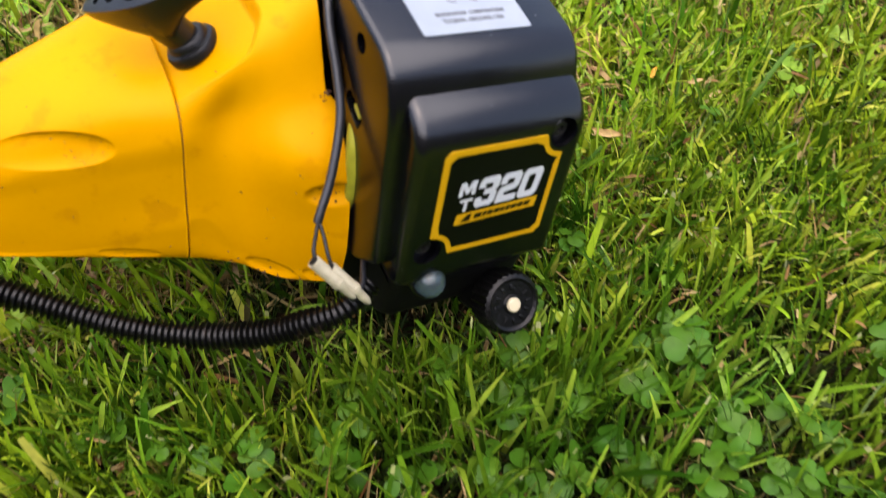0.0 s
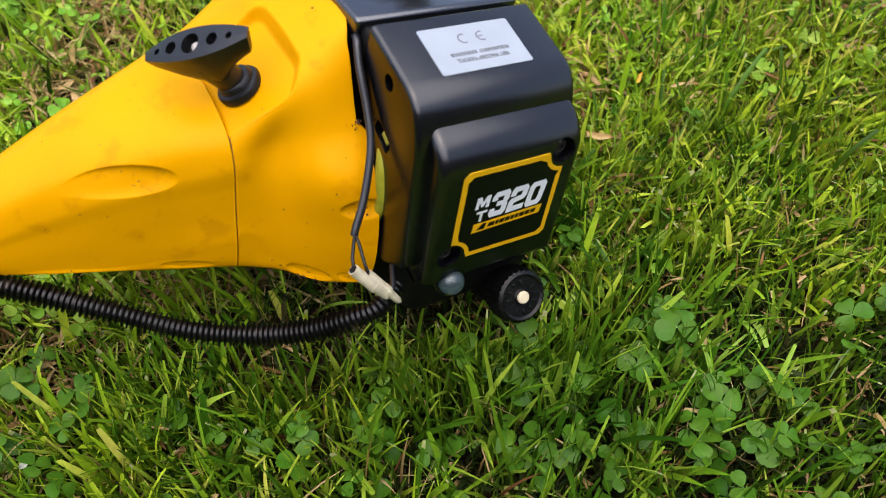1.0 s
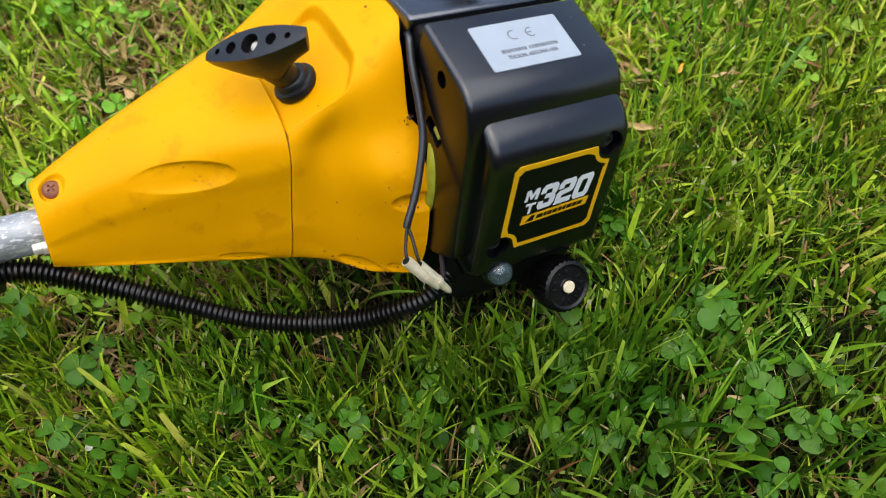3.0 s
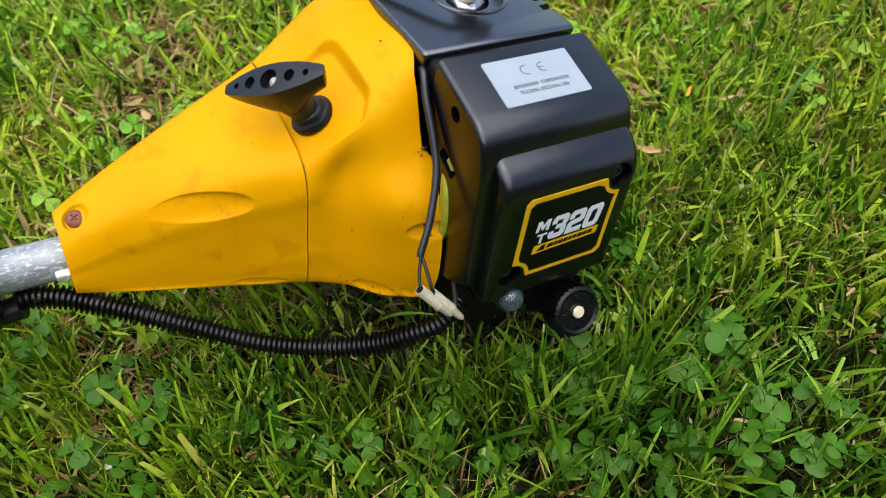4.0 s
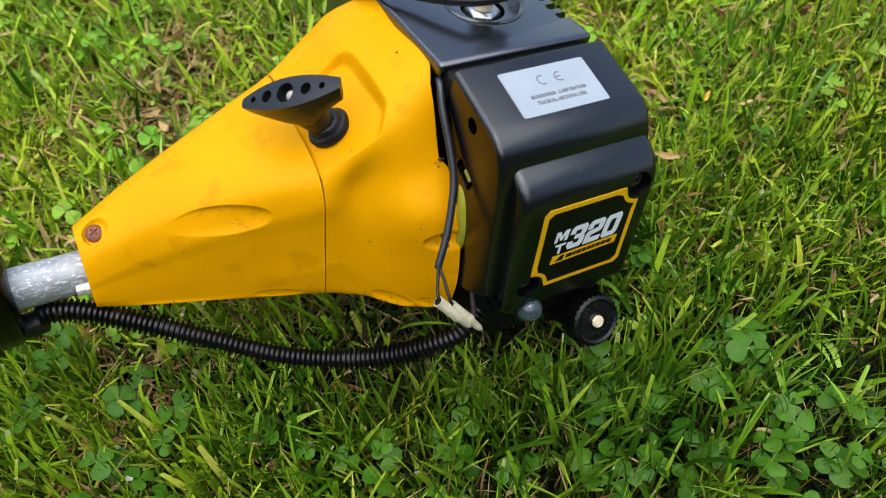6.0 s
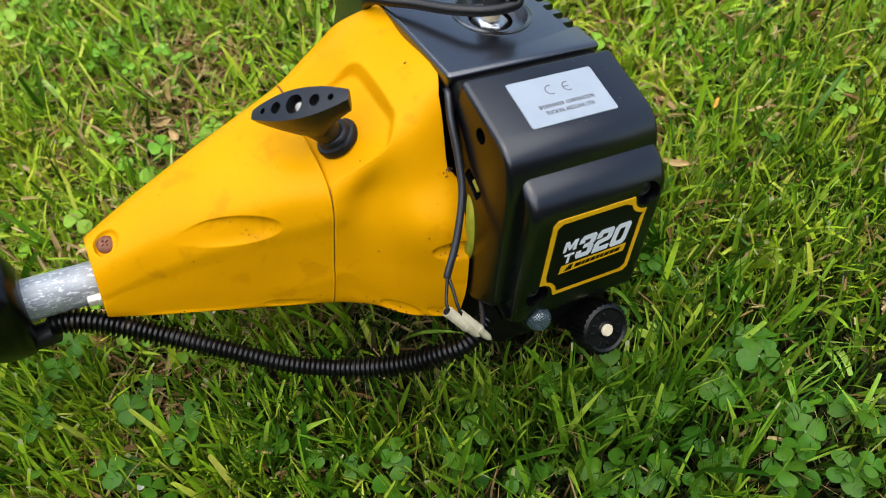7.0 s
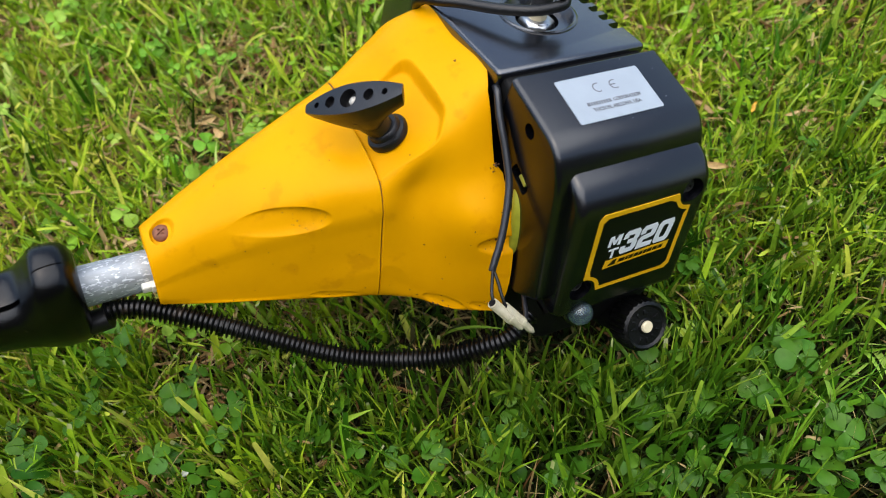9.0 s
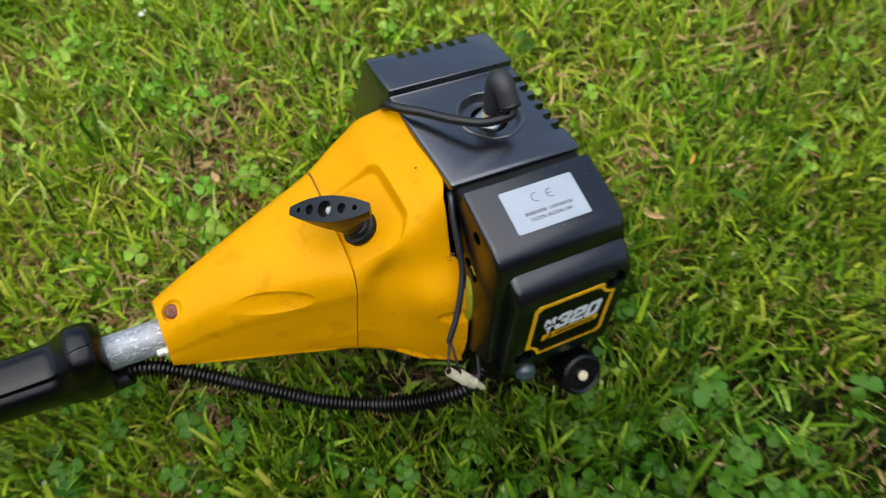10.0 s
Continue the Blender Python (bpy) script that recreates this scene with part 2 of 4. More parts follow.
def rounded(points, radii, steps=6):
    """An outline whose corners are rounded, each by its own radius."""
    out, n = [], len(points)
    for i, p in enumerate(points):
        p, a, b, r = Vector(p), Vector(points[i - 1]), Vector(points[(i + 1) % n]), radii[i]
        if r <= 0:
            out.append(tuple(p))
            continue
        da, db = (a - p), (b - p)
        t = min(r, da.length * 0.49, db.length * 0.49)
        s, e = p + da.normalized() * t, p + db.normalized() * t
        for k in range(steps + 1):
            u = k / steps
            out.append(tuple(s * (1 - u) ** 2 + p * 2 * u * (1 - u) + e * u ** 2))
    return out


def spline(points, steps, closed=False):
    """Catmull-Rom through the points, of any dimension."""
    p = np.array(points, float)
    n = len(p)
    out = []
    for i in range(n if closed else n - 1):
        get = (lambda k: p[k % n]) if closed else (lambda k: p[min(max(k, 0), n - 1)])
        a, b, c, d = get(i - 1), get(i), get(i + 1), get(i + 2)
        for k in range(steps):
            u = k / steps
            out.append(0.5 * (2 * b + (c - a) * u + (2 * a - 5 * b + 4 * c - d) * u * u + (3 * b - a - 3 * c + d) * u ** 3))
    if not closed:
        out.append(p[-1])
    return np.array(out)


def smooth_loop(points, steps):
    """A closed centripetal curve through the points: round, without overshoot at tight corners."""
    p = np.array(points, float)
    n = len(p)
    u = np.linspace(0, 1, steps, endpoint=False)[:, None]
    out = []
    for i in range(n):
        a, b, c, d = p[i - 1], p[i], p[(i + 1) % n], p[(i + 2) % n]
        ta = np.linalg.norm(b - a) ** 0.5
        tb = ta + np.linalg.norm(c - b) ** 0.5
        tc = tb + np.linalg.norm(d - c) ** 0.5
        t = ta + (tb - ta) * u
        ab, bc, cd = a + (b - a) * t / ta, b + (c - b) * (t - ta) / (tb - ta), c + (d - c) * (t - tb) / (tc - tb)
        abc, bcd = ab + (bc - ab) * t / tb, bc + (cd - bc) * (t - ta) / (tc - ta)
        out.append(abc + (bcd - abc) * (t - ta) / (tb - ta))
    return np.concatenate(out)


def sweep(path, radius, sides=12, caps=True):
    """A round bar along a path; radius is a number or one for each point."""
    bm = bmesh.new()
    pts = [Vector(p) * MM for p in path]
    rs = [radius] * len(pts) if np.isscalar(radius) else list(radius)
    rings, up = [], Vector((0, 0, 1))
    for i, p in enumerate(pts):
        d = (pts[min(i + 1, len(pts) - 1)] - pts[max(i - 1, 0)]).normalized()
        side = d.cross(up)
        if side.length < 1e-4:
            side = d.cross(Vector((1, 0, 0)))
        side.normalize()
        up = side.cross(d).normalized()
        rings.append([bm.verts.new(p + (side * math.cos(a) + up * math.sin(a)) * rs[i] * MM) for a in [2 * math.pi * k / sides for k in range(sides)]])
    for r0, r1 in zip(rings, rings[1:]):
        for k in range(sides):
            bm.faces.new((r0[k], r0[(k + 1) % sides], r1[(k + 1) % sides], r1[k]))
    if caps:
        bm.faces.new(rings[0][::-1])
        bm.faces.new(rings[-1])
    return bm


def turned(profile, base, axis, sides=24):
    """A turned body: (radius, height) pairs about an axis from a base point."""
    axis = Vector(axis).normalized()
    bm = sweep([Vector(base) + axis * h for r, h in profile], [max(r, 0.05) for r, h in profile], sides)
    return bm


def basis(origin, xdir, zdir):
    """The frame at origin with z along zdir and x near xdir, in millimetres."""
    z = Vector(zdir).normalized()
    y = z.cross(Vector(xdir)).normalized()
    x = y.cross(z)
    m = Matrix((x, y, z)).transposed().to_4x4()
    return Matrix.Translation(Vector(origin) * MM) @ m


def moved(bm, m):
    bmesh.ops.transform(bm, matrix=m, verts=bm.verts)
    return bm


def cut(ob, cutters):
    """Takes the cutters' bodies out of a part."""
    deps = bpy.context.evaluated_depsgraph_get
    for c in cutters:
        tool = link_mesh("cutter", c, DARK)
        tool.parent = ob.parent
        mod = ob.modifiers.new("cut", "BOOLEAN")
        mod.operation, mod.solver, mod.object = "DIFFERENCE", "EXACT", tool
        me = bpy.data.meshes.new_from_object(ob.evaluated_get(deps()))
        ob.modifiers.clear()
        old, ob.data = ob.data, me
        bpy.data.meshes.remove(old)
        bpy.data.objects.remove(tool)
    ob.data.shade_smooth()
    ob.data.set_sharp_from_angle(angle=radians(38))
    return ob


# ---------------------------------------------------------------- the lawn's lie
def lie(x, y):
    """The soil's height: a lawn that climbs gently away from the camera, with small humps."""
    fall = np.clip(y, -0.5, 0.6)
    x, y = np.asarray(x, float), np.asarray(y, float)
    return -0.024 + 0.11 * fall + 0.004 * np.sin(9 * x + 1.3) * np.cos(8 * y) + 0.03 * np.clip(-x - 0.25, 0, 0.4)


def build_ground():
    xs = np.concatenate([[-60, -20, -6, -2.5], np.linspace(-1.4, 1.4, 71), [2.5, 6, 20, 60]])
    ys = np.concatenate([[-60, -20, -6, -2.5], np.linspace(-1.2, 1.6, 71), [2.5, 6, 20, 60]])
    bm = bmesh.new()
    grid = [[bm.verts.new((x, y, float(lie(x, y)) + 0.003 * noise.noise((x * 30, y * 30, 0)))) for x in xs] for y in ys]
    for j in range(len(ys) - 1):
        for i in range(len(xs) - 1):
            bm.faces.new((grid[j][i], grid[j][i + 1], grid[j + 1][i + 1], grid[j + 1][i]))
    ob = link_mesh("ground", bm, SOIL)
    ob.data.materials.append(FAR_LAWN)
    for f in ob.data.polygons:
        f.material_index = int(abs(f.center.x) > 0.66 or not -0.21 < f.center.y < 0.72)
    return tagged(ob, "dark soil with thatch under a sloping lawn", "ground", kind="structure")


build_ground()


def build_light_blocker():
    """An unseen wall behind the viewpoint, added to block sky light and darken reflections."""
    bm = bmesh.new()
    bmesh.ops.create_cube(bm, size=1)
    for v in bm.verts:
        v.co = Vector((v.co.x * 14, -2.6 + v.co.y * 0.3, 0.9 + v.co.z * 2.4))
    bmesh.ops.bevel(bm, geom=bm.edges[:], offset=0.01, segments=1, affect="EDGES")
    return tagged(link_mesh("light_blocker_south", bm, BLOCKER_BROWN), "unseen plain brown wall added to block sky light from behind the viewpoint", "wall", kind="structure")


build_light_blocker()

# ---------------------------------------------------------------- the grass trimmer
trimmer = new("grass_trimmer")
trimmer.matrix_world = ENGINE
tagged(trimmer, "used yellow and black petrol grass trimmer lying on a lawn", "grass trimmer")

# yellow housing: eleven rails (y, z) that run from the nose to the engine, at these stations along x
STATIONS = [-254, -225, -190, -150, -122, -100, -88, -75, -50]
BACK_TOP = [(76, -128), (84, -113), (93, -97), (103, -81), (111, -71), (122, -62), (126, -54), (129, -45), (121, -26)]
MID_TOP = [(62, -117), (65, -102), (69, -85.5), (72.5, -72), (74, -65), (79, -46), (82, -32), (85, -27), (88, -22)]
CREASE = [(47.0, -122.0), (46.5, -106.0), (43.5, -90.5), (32.5, -73.5), (25.0, -64.0), (24.0, -46.0), (25.0, -34.0), (29.5, -25.5), (42.5, -12.0)]
UPPER_FRONT = [(38.0, -134.0), (36.5, -120.5), (31.0, -104.5), (21.5, -88.5), (14.0, -77.0), (16, -70), (10, -62), (4, -58), (5, -53)]
BULGE = [(36, -139), (33.5, -130.5), (27.0, -118.0), (17.5, -104.5), (9.5, -95.0), (5, -90), (-5, -82), (-15, -75), (-25, -78)]
FRONT = [(34, -143), (29.5, -142.5), (22.5, -134), (13, -124), (4.5, -116.5), (-3, -114), (-12.5, -112.5), (-23, -111), (-42, -117)]
LOWER_FRONT = [(32.5, -149), (26.5, -153.0), (17.5, -153.5), (7.5, -145.0), (-0.5, -136.0), (-11, -144.0), (-19.5, -145.5), (-29, -145.0), (-44, -137.0)]
CHAMFER = [(34, -155), (25.5, -156.0), (16.5, -157.0), (6.5, -159.0), (-1.5, -158.5), (-12, -156.5), (-20.5, -157.5), (-30, -156.5), (-45, -147.0)]
BELLY = [(53, -154.5), (47.5, -161.0), (38.5, -162.0), (28.5, -164.0), (20.5, -163.5), (10, -161.5), (1.5, -162.5), (-8, -161.5), (-23, -152.0)]
BACK_BELLY = [(76, -166), (82, -172), (88, -178), (96, -182), (103, -186), (106, -188), (107, -189), (108, -190), (108, -192)]
BACK = [(83, -148), (92, -143), (101, -138), (112, -131), (119, -130), (130, -126), (133, -124), (135, -122), (132, -120)]
SECTIONS = list(zip(STATIONS, BACK_TOP, MID_TOP, CREASE, UPPER_FRONT, BULGE, FRONT, LOWER_FRONT, CHAMFER, BELLY, BACK_BELLY, BACK))
SECTION_X = np.array([s[0] for s in SECTIONS], float)
SECTION_P = spline(np.c_[SECTION_X, np.array([[c for p in s[1:] for c in p] for s in SECTIONS], float)], 12)


def outline(x):
    return np.array([np.interp(x, SECTION_P[:, 0], SECTION_P[:, k]) for k in range(1, SECTION_P.shape[1])]).reshape(-1, 2)


def dent(u, v, soft=1.0):
    """A leaf-shaped finger dent: deeper under its upper edge, running out softly below."""
    r = u * u + v * v
    return (1 - r * r) ** soft * (0.72 + 0.20 * v) if r < 1 else 0.0


# the pocket round the starter rope, as the sides of a six-cornered field (x, y)
CORNERS = [(-132, 20), (-89, 22), (-81, 35), (-84, 78), (-88, 83), (-136, 85)]
POCKET = []
for (ax, ay), (bx, by) in zip(CORNERS, CORNERS[1:] + CORNERS[:1]):
    length = math.hypot(bx - ax, by - ay)
    n0, n1 = -(by - ay) / length, (bx - ax) / length
    POCKET.append((n0, n1, n0 * ax + n1 * ay))


def press(px, y, z, nose):
    """The moulded dents and the rope pocket, as a shift of the plain shell."""
    if nose:
        if y < 62:
            y += 7.8 * dent((px + 179.4) / 29.0, (z - (-95.5 + (px + 179.4) * 0.25)) / (7.6 + 0.085 * (px + 179.4))) * (0.66 + 0.62 * (px + 179.4) / 29.0)
            y += 2.2 * dent((px + 150) / 15.0, (z + 153.5) / 3.4)
        rim = math.hypot((px + 243) / 1.0, (y - 58) * 0.9)
        if z > -135 and rim < 7.2:
            z -= 3.6 * min(1, (7.2 - rim) / 1.2)
        return y, z
    if z > -90:
        d = [n0 * px + n1 * y - c for n0, n1, c in POCKET]
        edge = -math.log(sum(math.exp(-1.4 * v) for v in d)) / 1.4
        if edge > 0:
            floor_z = -54.0 + 0.80 * (px + 107) - 0.05 * (y - 47)
            w = min(1, edge / 2.0)
            z += (min(z, floor_z) - z) * w * w * (3 - 2 * w)
    if y < 30:
        y += 6.8 * dent((px + 60) / 12.5, (z + 89 - (px + 60) * 0.25) / 6.4, 1.5)
        y += 1.0 * dent((px + 116) / 12.0, (z + 143) / 18.0, 1.6)
        y += 4.6 * dent((px + 84) / 12.0, (z + 151) / 5.5, 1.4)
        y += 3.2 * dent((px + 63) / 7.0, (z + 147) / 4.5, 1.4)
    return y, z


def housing(x0, x1, nx, nose=False, lip=0.9, closed=True):
    """One shell of the yellow housing, with its moulded dents, pocket and turned-in rims."""
    bm = bmesh.new()
    rings = []
    xs = np.concatenate([[x0, x0], np.linspace(x0, x1, nx)[1:-1], [x1, x1]])
    for i, x in enumerate(xs):
        row = outline(x)
        ring = smooth_loop(row, 40)
        mid = row.mean(0)
        if i in (0, len(xs) - 1):
            ring = mid + (ring - mid) * (1 - lip / 50.0)
        px = x + (lip if i == 1 else -lip if i == len(xs) - 2 else 0)
        verts = []
        for y, z in ring:
            y, z = press(px, y, z, nose)
            notch = 0 if nose else max(0, min(1, (z + 56) / 5)) * max(0, min(1, (48 - y) / 14)) * max(0, (px + 76) / 25)
            verts.append(bm.verts.new(((px - 5 * notch) * MM, y * MM, z * MM)))
        rings.append(verts)
    n = len(rings[0])
    for r0, r1 in zip(rings, rings[1:]):
        for k in range(n):
            bm.faces.new((r0[k], r0[(k + 1) % n], r1[(k + 1) % n], r1[k]))
    bm.faces.new(rings[0][::-1])
    if closed:
        bm.faces.new(rings[-1])
    return bm


nose_housing = part("nose_housing", housing(-254, -122.2, 170, nose=True, lip=0.5), YELLOW, trimmer, "scuffed yellow plastic nose housing with moulded finger dents", 75)
part("rear_housing", housing(-121.8, -51.8, 130, lip=0.5, closed=False), YELLOW, trimmer, "scuffed yellow plastic starter housing with grimy edges", 75)

# added dark backing, so that the housing's open end looks shaded
gap_backing = housing(-70, -66, 3, lip=0)
for v in gap_backing.verts:
    v.co.y, v.co.z = 0.055 + (v.co.y - 0.055) * 0.96, -0.11 + (v.co.z + 0.11) * 0.96
part("gap_backing", gap_backing, DARK, trimmer, "dark backing added to shade the open end of the housing")

seam = housing(-123.4, -120.6, 4, lip=0)
for v in seam.verts:
    v.co.y, v.co.z = 0.060 + (v.co.y - 0.060) * 0.993, -0.125 + (v.co.z + 0.125) * 0.993
part("seam_grime", seam, GRIME, nose_housing, "brown grime in the housing seam")


def clods(spots, seed):
    """Small uneven crumbs of dried dirt."""
    r = random.Random(seed)
    bm = bmesh.new()
    for x, y, z, size, count, spread in spots:
        for _ in range(count):
            c = Vector((x + r.gauss(0, spread), y + r.gauss(0, spread), z + r.gauss(0, spread))) * MM
            made = bmesh.ops.create_icosphere(bm, subdivisions=1, radius=size * r.uniform(0.5, 1.2) * MM)["verts"]
            for v in made:
                v.co = v.co * r.uniform(0.7, 1.3) + c
    return bm


def shell_spots(seed, count, x0, x1, z0, z1, size):
    """Places for specks of dirt on the front and top of the housing."""
    r = random.Random(seed)
    out = []
    while len(out) < count:
        x = r.uniform(x0, x1)
        y, z = r.choice(smooth_loop(outline(x), 40).tolist())
        if y < 75 and z0 < z < z1:
            y, z = press(x, y, z, x < -122)
            out.append((x, y, z, size * r.uniform(0.4, 1.3), r.choice((1, 1, 2)), 0.35 * size))
    return out


CRUMBS = [(-57, 7, -54, 0.7, 60, 1.5), (-56, -22, -91, 0.7, 110, 2.2), (-62, -21, -92, 0.4, 40, 2.4), (-54, -38, -140, 0.6, 10, 4)]
CRUMBS += shell_spots(1, 26, -240, -128, -170, -60, 0.38) + shell_spots(2, 26, -176, -152, -99, -88, 0.36) + shell_spots(3, 34, -118, -56, -180, -30, 0.45) + shell_spots(4, 40, -118, -56, -158, -146, 0.5) + shell_spots(5, 30, -90, -58, -159, -150, 0.8)
part("dirt_crumbs", clods(CRUMBS, 3), GRIME, nose_housing)["kind"] = "stuff"

# shaft tube, screw and stub
part("shaft_tube", sweep([(x, 57, -149) for x in np.linspace(-430, -240, 20)], 13, 40), STEEL, trimmer, "scratched galvanised steel shaft tube")
tie = part("cable_tie", box(-262, -252, 41.0, 48, -150.0, -143.6, 1.2), WHITE_NYLON, trimmer, "white plastic tie stub")
part("tie_head", box(-256.5, -253, 40.2, 44, -150.6, -143.2, 0.8), WHITE_NYLON, tie)
screw = part("housing_screw", turned([(5.4, -2), (5.4, 0.6), (4.9, 1.5), (3.2, 2.3), (0.1, 2.5)], (-243, 58.5, -115.2), (-0.12, -0.25, 1), 28), RUST, nose_housing, "rusty cross-head screw")
screw_frame = basis((-243, 58.5, -115.2), (1, 0.6, 0), (-0.12, -0.25, 1))
cut(screw, [moved(box(-2.6, 2.6, -0.6, 0.6, 1.2, 4), screw_frame), moved(box(-0.6, 0.6, -2.6, 2.6, 1.2, 4), screw_frame)])

# rear throttle grip: x, half width, height above and below the tube
GRIP = [(-470, 19, 14.5, 23), (-430, 19.5, 15, 24), (-380, 20, 16, 26), (-345, 21, 17, 29), (-330, 22, 19, 34), (-321, 23, 29, 39), (-314, 24, 38, 43), (-303, 24, 38, 44), (-297, 22, 34, 41), (-294, 17, 28, 34)]


def handle_grip():
    bm = bmesh.new()
    rings = []
    for x, a, up, down in spline(GRIP, 6):
        ring = []
        for k in range(36):
            t = 2 * math.pi * k / 36
            c, s = math.cos(t), math.sin(t)
            q = (abs(c) ** 2.5 + abs(s) ** 2.5) ** (-1 / 2.5)
            ring.append(bm.verts.new((x * MM, (56 + a * q * c) * MM, (-149 + (up if s > 0 else down) * q * s) * MM)))
        rings.append(ring)
    for r0, r1 in zip(rings, rings[1:]):
        for k in range(36):
            bm.faces.new((r0[k], r0[(k + 1) % 36], r1[(k + 1) % 36], r1[k]))
    bm.faces.new(rings[0][::-1])
    bm.faces.new(rings[-1])
    return bm


grip = part("rear_grip", handle_grip(), GRIP_BLACK, trimmer, "moulded glossy black plastic throttle grip", 60)
cut(grip, [box(-460, -326, 44, 47, -140, -120, 0.4), moved(box(-9, 9, -0.4, 0.4, -2, 2), Matrix.Translation(Vector((-308, 52, -111.5)) * MM) @ pose(0, 0, 0, 0, 0, 8))])
part("hose_sleeve", sweep([(-296, 43, -171), (-284, 42, -167)], 7.6, 20), RUBBER, grip, "short rubber sleeve")

# black engine box
BODY = rounded([(26, -0.4), (-28, -0.4), (-42, -22), (-66, -100), (-46, -122), (26, -122)], [2, 13, 9, 6, 3, 2], 8)
body = part("engine_cover", prism(BODY, -50.6, 50, 3.2, 4), BLACK, trimmer, "matt black plastic engine cover, lightly scratched")
cut(body, [
    sweep([(-60, -3.5, -12.5), (-40, -3.5, -12.5)], 4.7, 24),
    moved(box(-12, 12, -9, 9, -4.6, 4.6, 2.5, 4), Matrix.Translation(Vector((-50, -11, -46)) * MM) @ pose(0, 0, 0, 14, 0, 0)),
])
part("side_slot_metal", moved(box(-3, 3, -2.0, 5.5, -2.2, 1.4, 0.5), Matrix.Translation(Vector((-46, -13.5, -47)) * MM) @ pose(0, 0, 0, 14, 0, 0)), GREASY_YELLOW, body)

# raised front panel: face coordinates run across (x) and down the face (s)
FACE_TOP, FACE_END = Vector((0, -58, -28)), Vector((0, -80, -112))
FACE_DOWN = (FACE_END - FACE_TOP).normalized()
FACE_OUT = Vector((1, 0, 0)).cross(-FACE_DOWN)
FACE = Matrix.Translation(FACE_TOP * MM) @ Matrix((Vector((1, 0, 0)), -FACE_DOWN, FACE_OUT)).transposed().to_4x4()
PANEL = rounded([(-30, -13), (-45, -15), (-57.0, -24.2), (-78.0, -104.4), (-72, -111), (-30, -108)], [0, 6, 8, 4, 3, 0], 8)
panel = part("front_panel", prism(PANEL, -43, 49.5, 5.5, 6), BLACK, trimmer, "raised black front panel with a model badge")
for cx, cs in ((-29, 59), (36, 1.5)):
    at = FACE @ Matrix.Translation(Vector((cx, -cs, 0)) * MM)
    cut(panel, [moved(turned([(7.6, -7), (7.6, 8)], (0, 0, 0), (0, 0, 1), 28), at)])
    head = part("panel_screw", moved(turned([(4.6, -7.5), (4.6, -5), (3.8, -4), (0.1, -3.6)], (0, 0, 0), (0, 0, 1)), at), DARK_STEEL, panel, "sunken dark screw")
    cut(head, [moved(turned([(2.0, -5.2), (2.0, 0)], (0, 0, 0), (0, 0, 1), 6), at)])


def plate(points, z0, z1):
    """A flat plate from an outline in millimetres."""
    bm = bmesh.new()
    lo = [bm.verts.new((x * MM, y * MM, z0 * MM)) for x, y in points]
    hi = [bm.verts.new((x * MM, y * MM, z1 * MM)) for x, y in points]
    bm.faces.new(lo[::-1])
    bm.faces.new(hi)
    n = len(lo)
    for i in range(n):
        bm.faces.new((lo[i], lo[(i + 1) % n], hi[(i + 1) % n], hi[i]))
    return bm


def badge_outline(inset):
    """A square badge with two chamfered corners and two scooped ones round the screws."""
    l, r, t, b = -29 + inset, 37.5 - inset, -0.5 - inset, -62.5 + inset
    R = 10.5 + inset * 0.8
    pts = [(l + 3, t), (l, t - 3)]
    pts += [(l, b + R + 1.5)]
    pts += [(l - inset + R * math.sin(a), b - inset + R * math.cos(a) + 1.5) for a in np.linspace(0.15 + inset * 0.06, math.pi / 2 - 0.15, 9)]
    pts += [(l + R + 1.0, b)]
    pts += [(r - 3, b), (r, b + 3)]
    pts += [(r, t - R - 1.0)]
    pts += [(r + inset - R * math.sin(a), t + inset - R * math.cos(a) - 1.0) for a in np.linspace(0.15, math.pi / 2 - 0.15 - inset * 0.06, 9)]
    pts += [(r - R - 1.0, t)]
    return pts


badge = part("badge", moved(plate(badge_outline(0.0), -0.3, 0.30), FACE), BADGE_YELLOW, panel, "yellow-bordered model badge")
part("badge_field", moved(plate(badge_outline(3.3), 0, 0.42), FACE), BADGE_BLACK, badge, "gloss black badge field")


def lettering(name, text, width, height, mat, parent, m, bold=0.03, shear=0.12, z=0.05):
    """Words in the built-in font, fitted into a width and height and centred at m."""
    cu = bpy.data.curves.new(name, "FONT")
    cu.body, cu.offset, cu.shear, cu.extrude, cu.resolution_u = text, bold, shear, 0.02, 3
    tmp = new(name, cu)
    me = bpy.data.meshes.new_from_object(tmp.evaluated_get(bpy.context.evaluated_depsgraph_get()))
    bpy.data.objects.remove(tmp)
    bm = bmesh.new()
    bm.from_mesh(me)
    bpy.data.meshes.remove(me)
    co = np.array([v.co for v in bm.verts])
    lo, hi = co.min(0), co.max(0)
    for v in bm.verts:
        v.co = Vector(((v.co.x - (lo[0] + hi[0]) / 2) / (hi[0] - lo[0]) * width * MM, (v.co.y - (lo[1] + hi[1]) / 2) / (hi[1] - lo[1]) * height * MM, (z + (v.co.z - lo[2]) * 5) * MM))
    return part(name, moved(bm, m), mat, parent)


def on_face(x, s, tilt=0):
    return FACE @ Matrix.Translation(Vector((x, -s, 0.42)) * MM) @ pose(0, 0, 0, 0, 0, tilt)


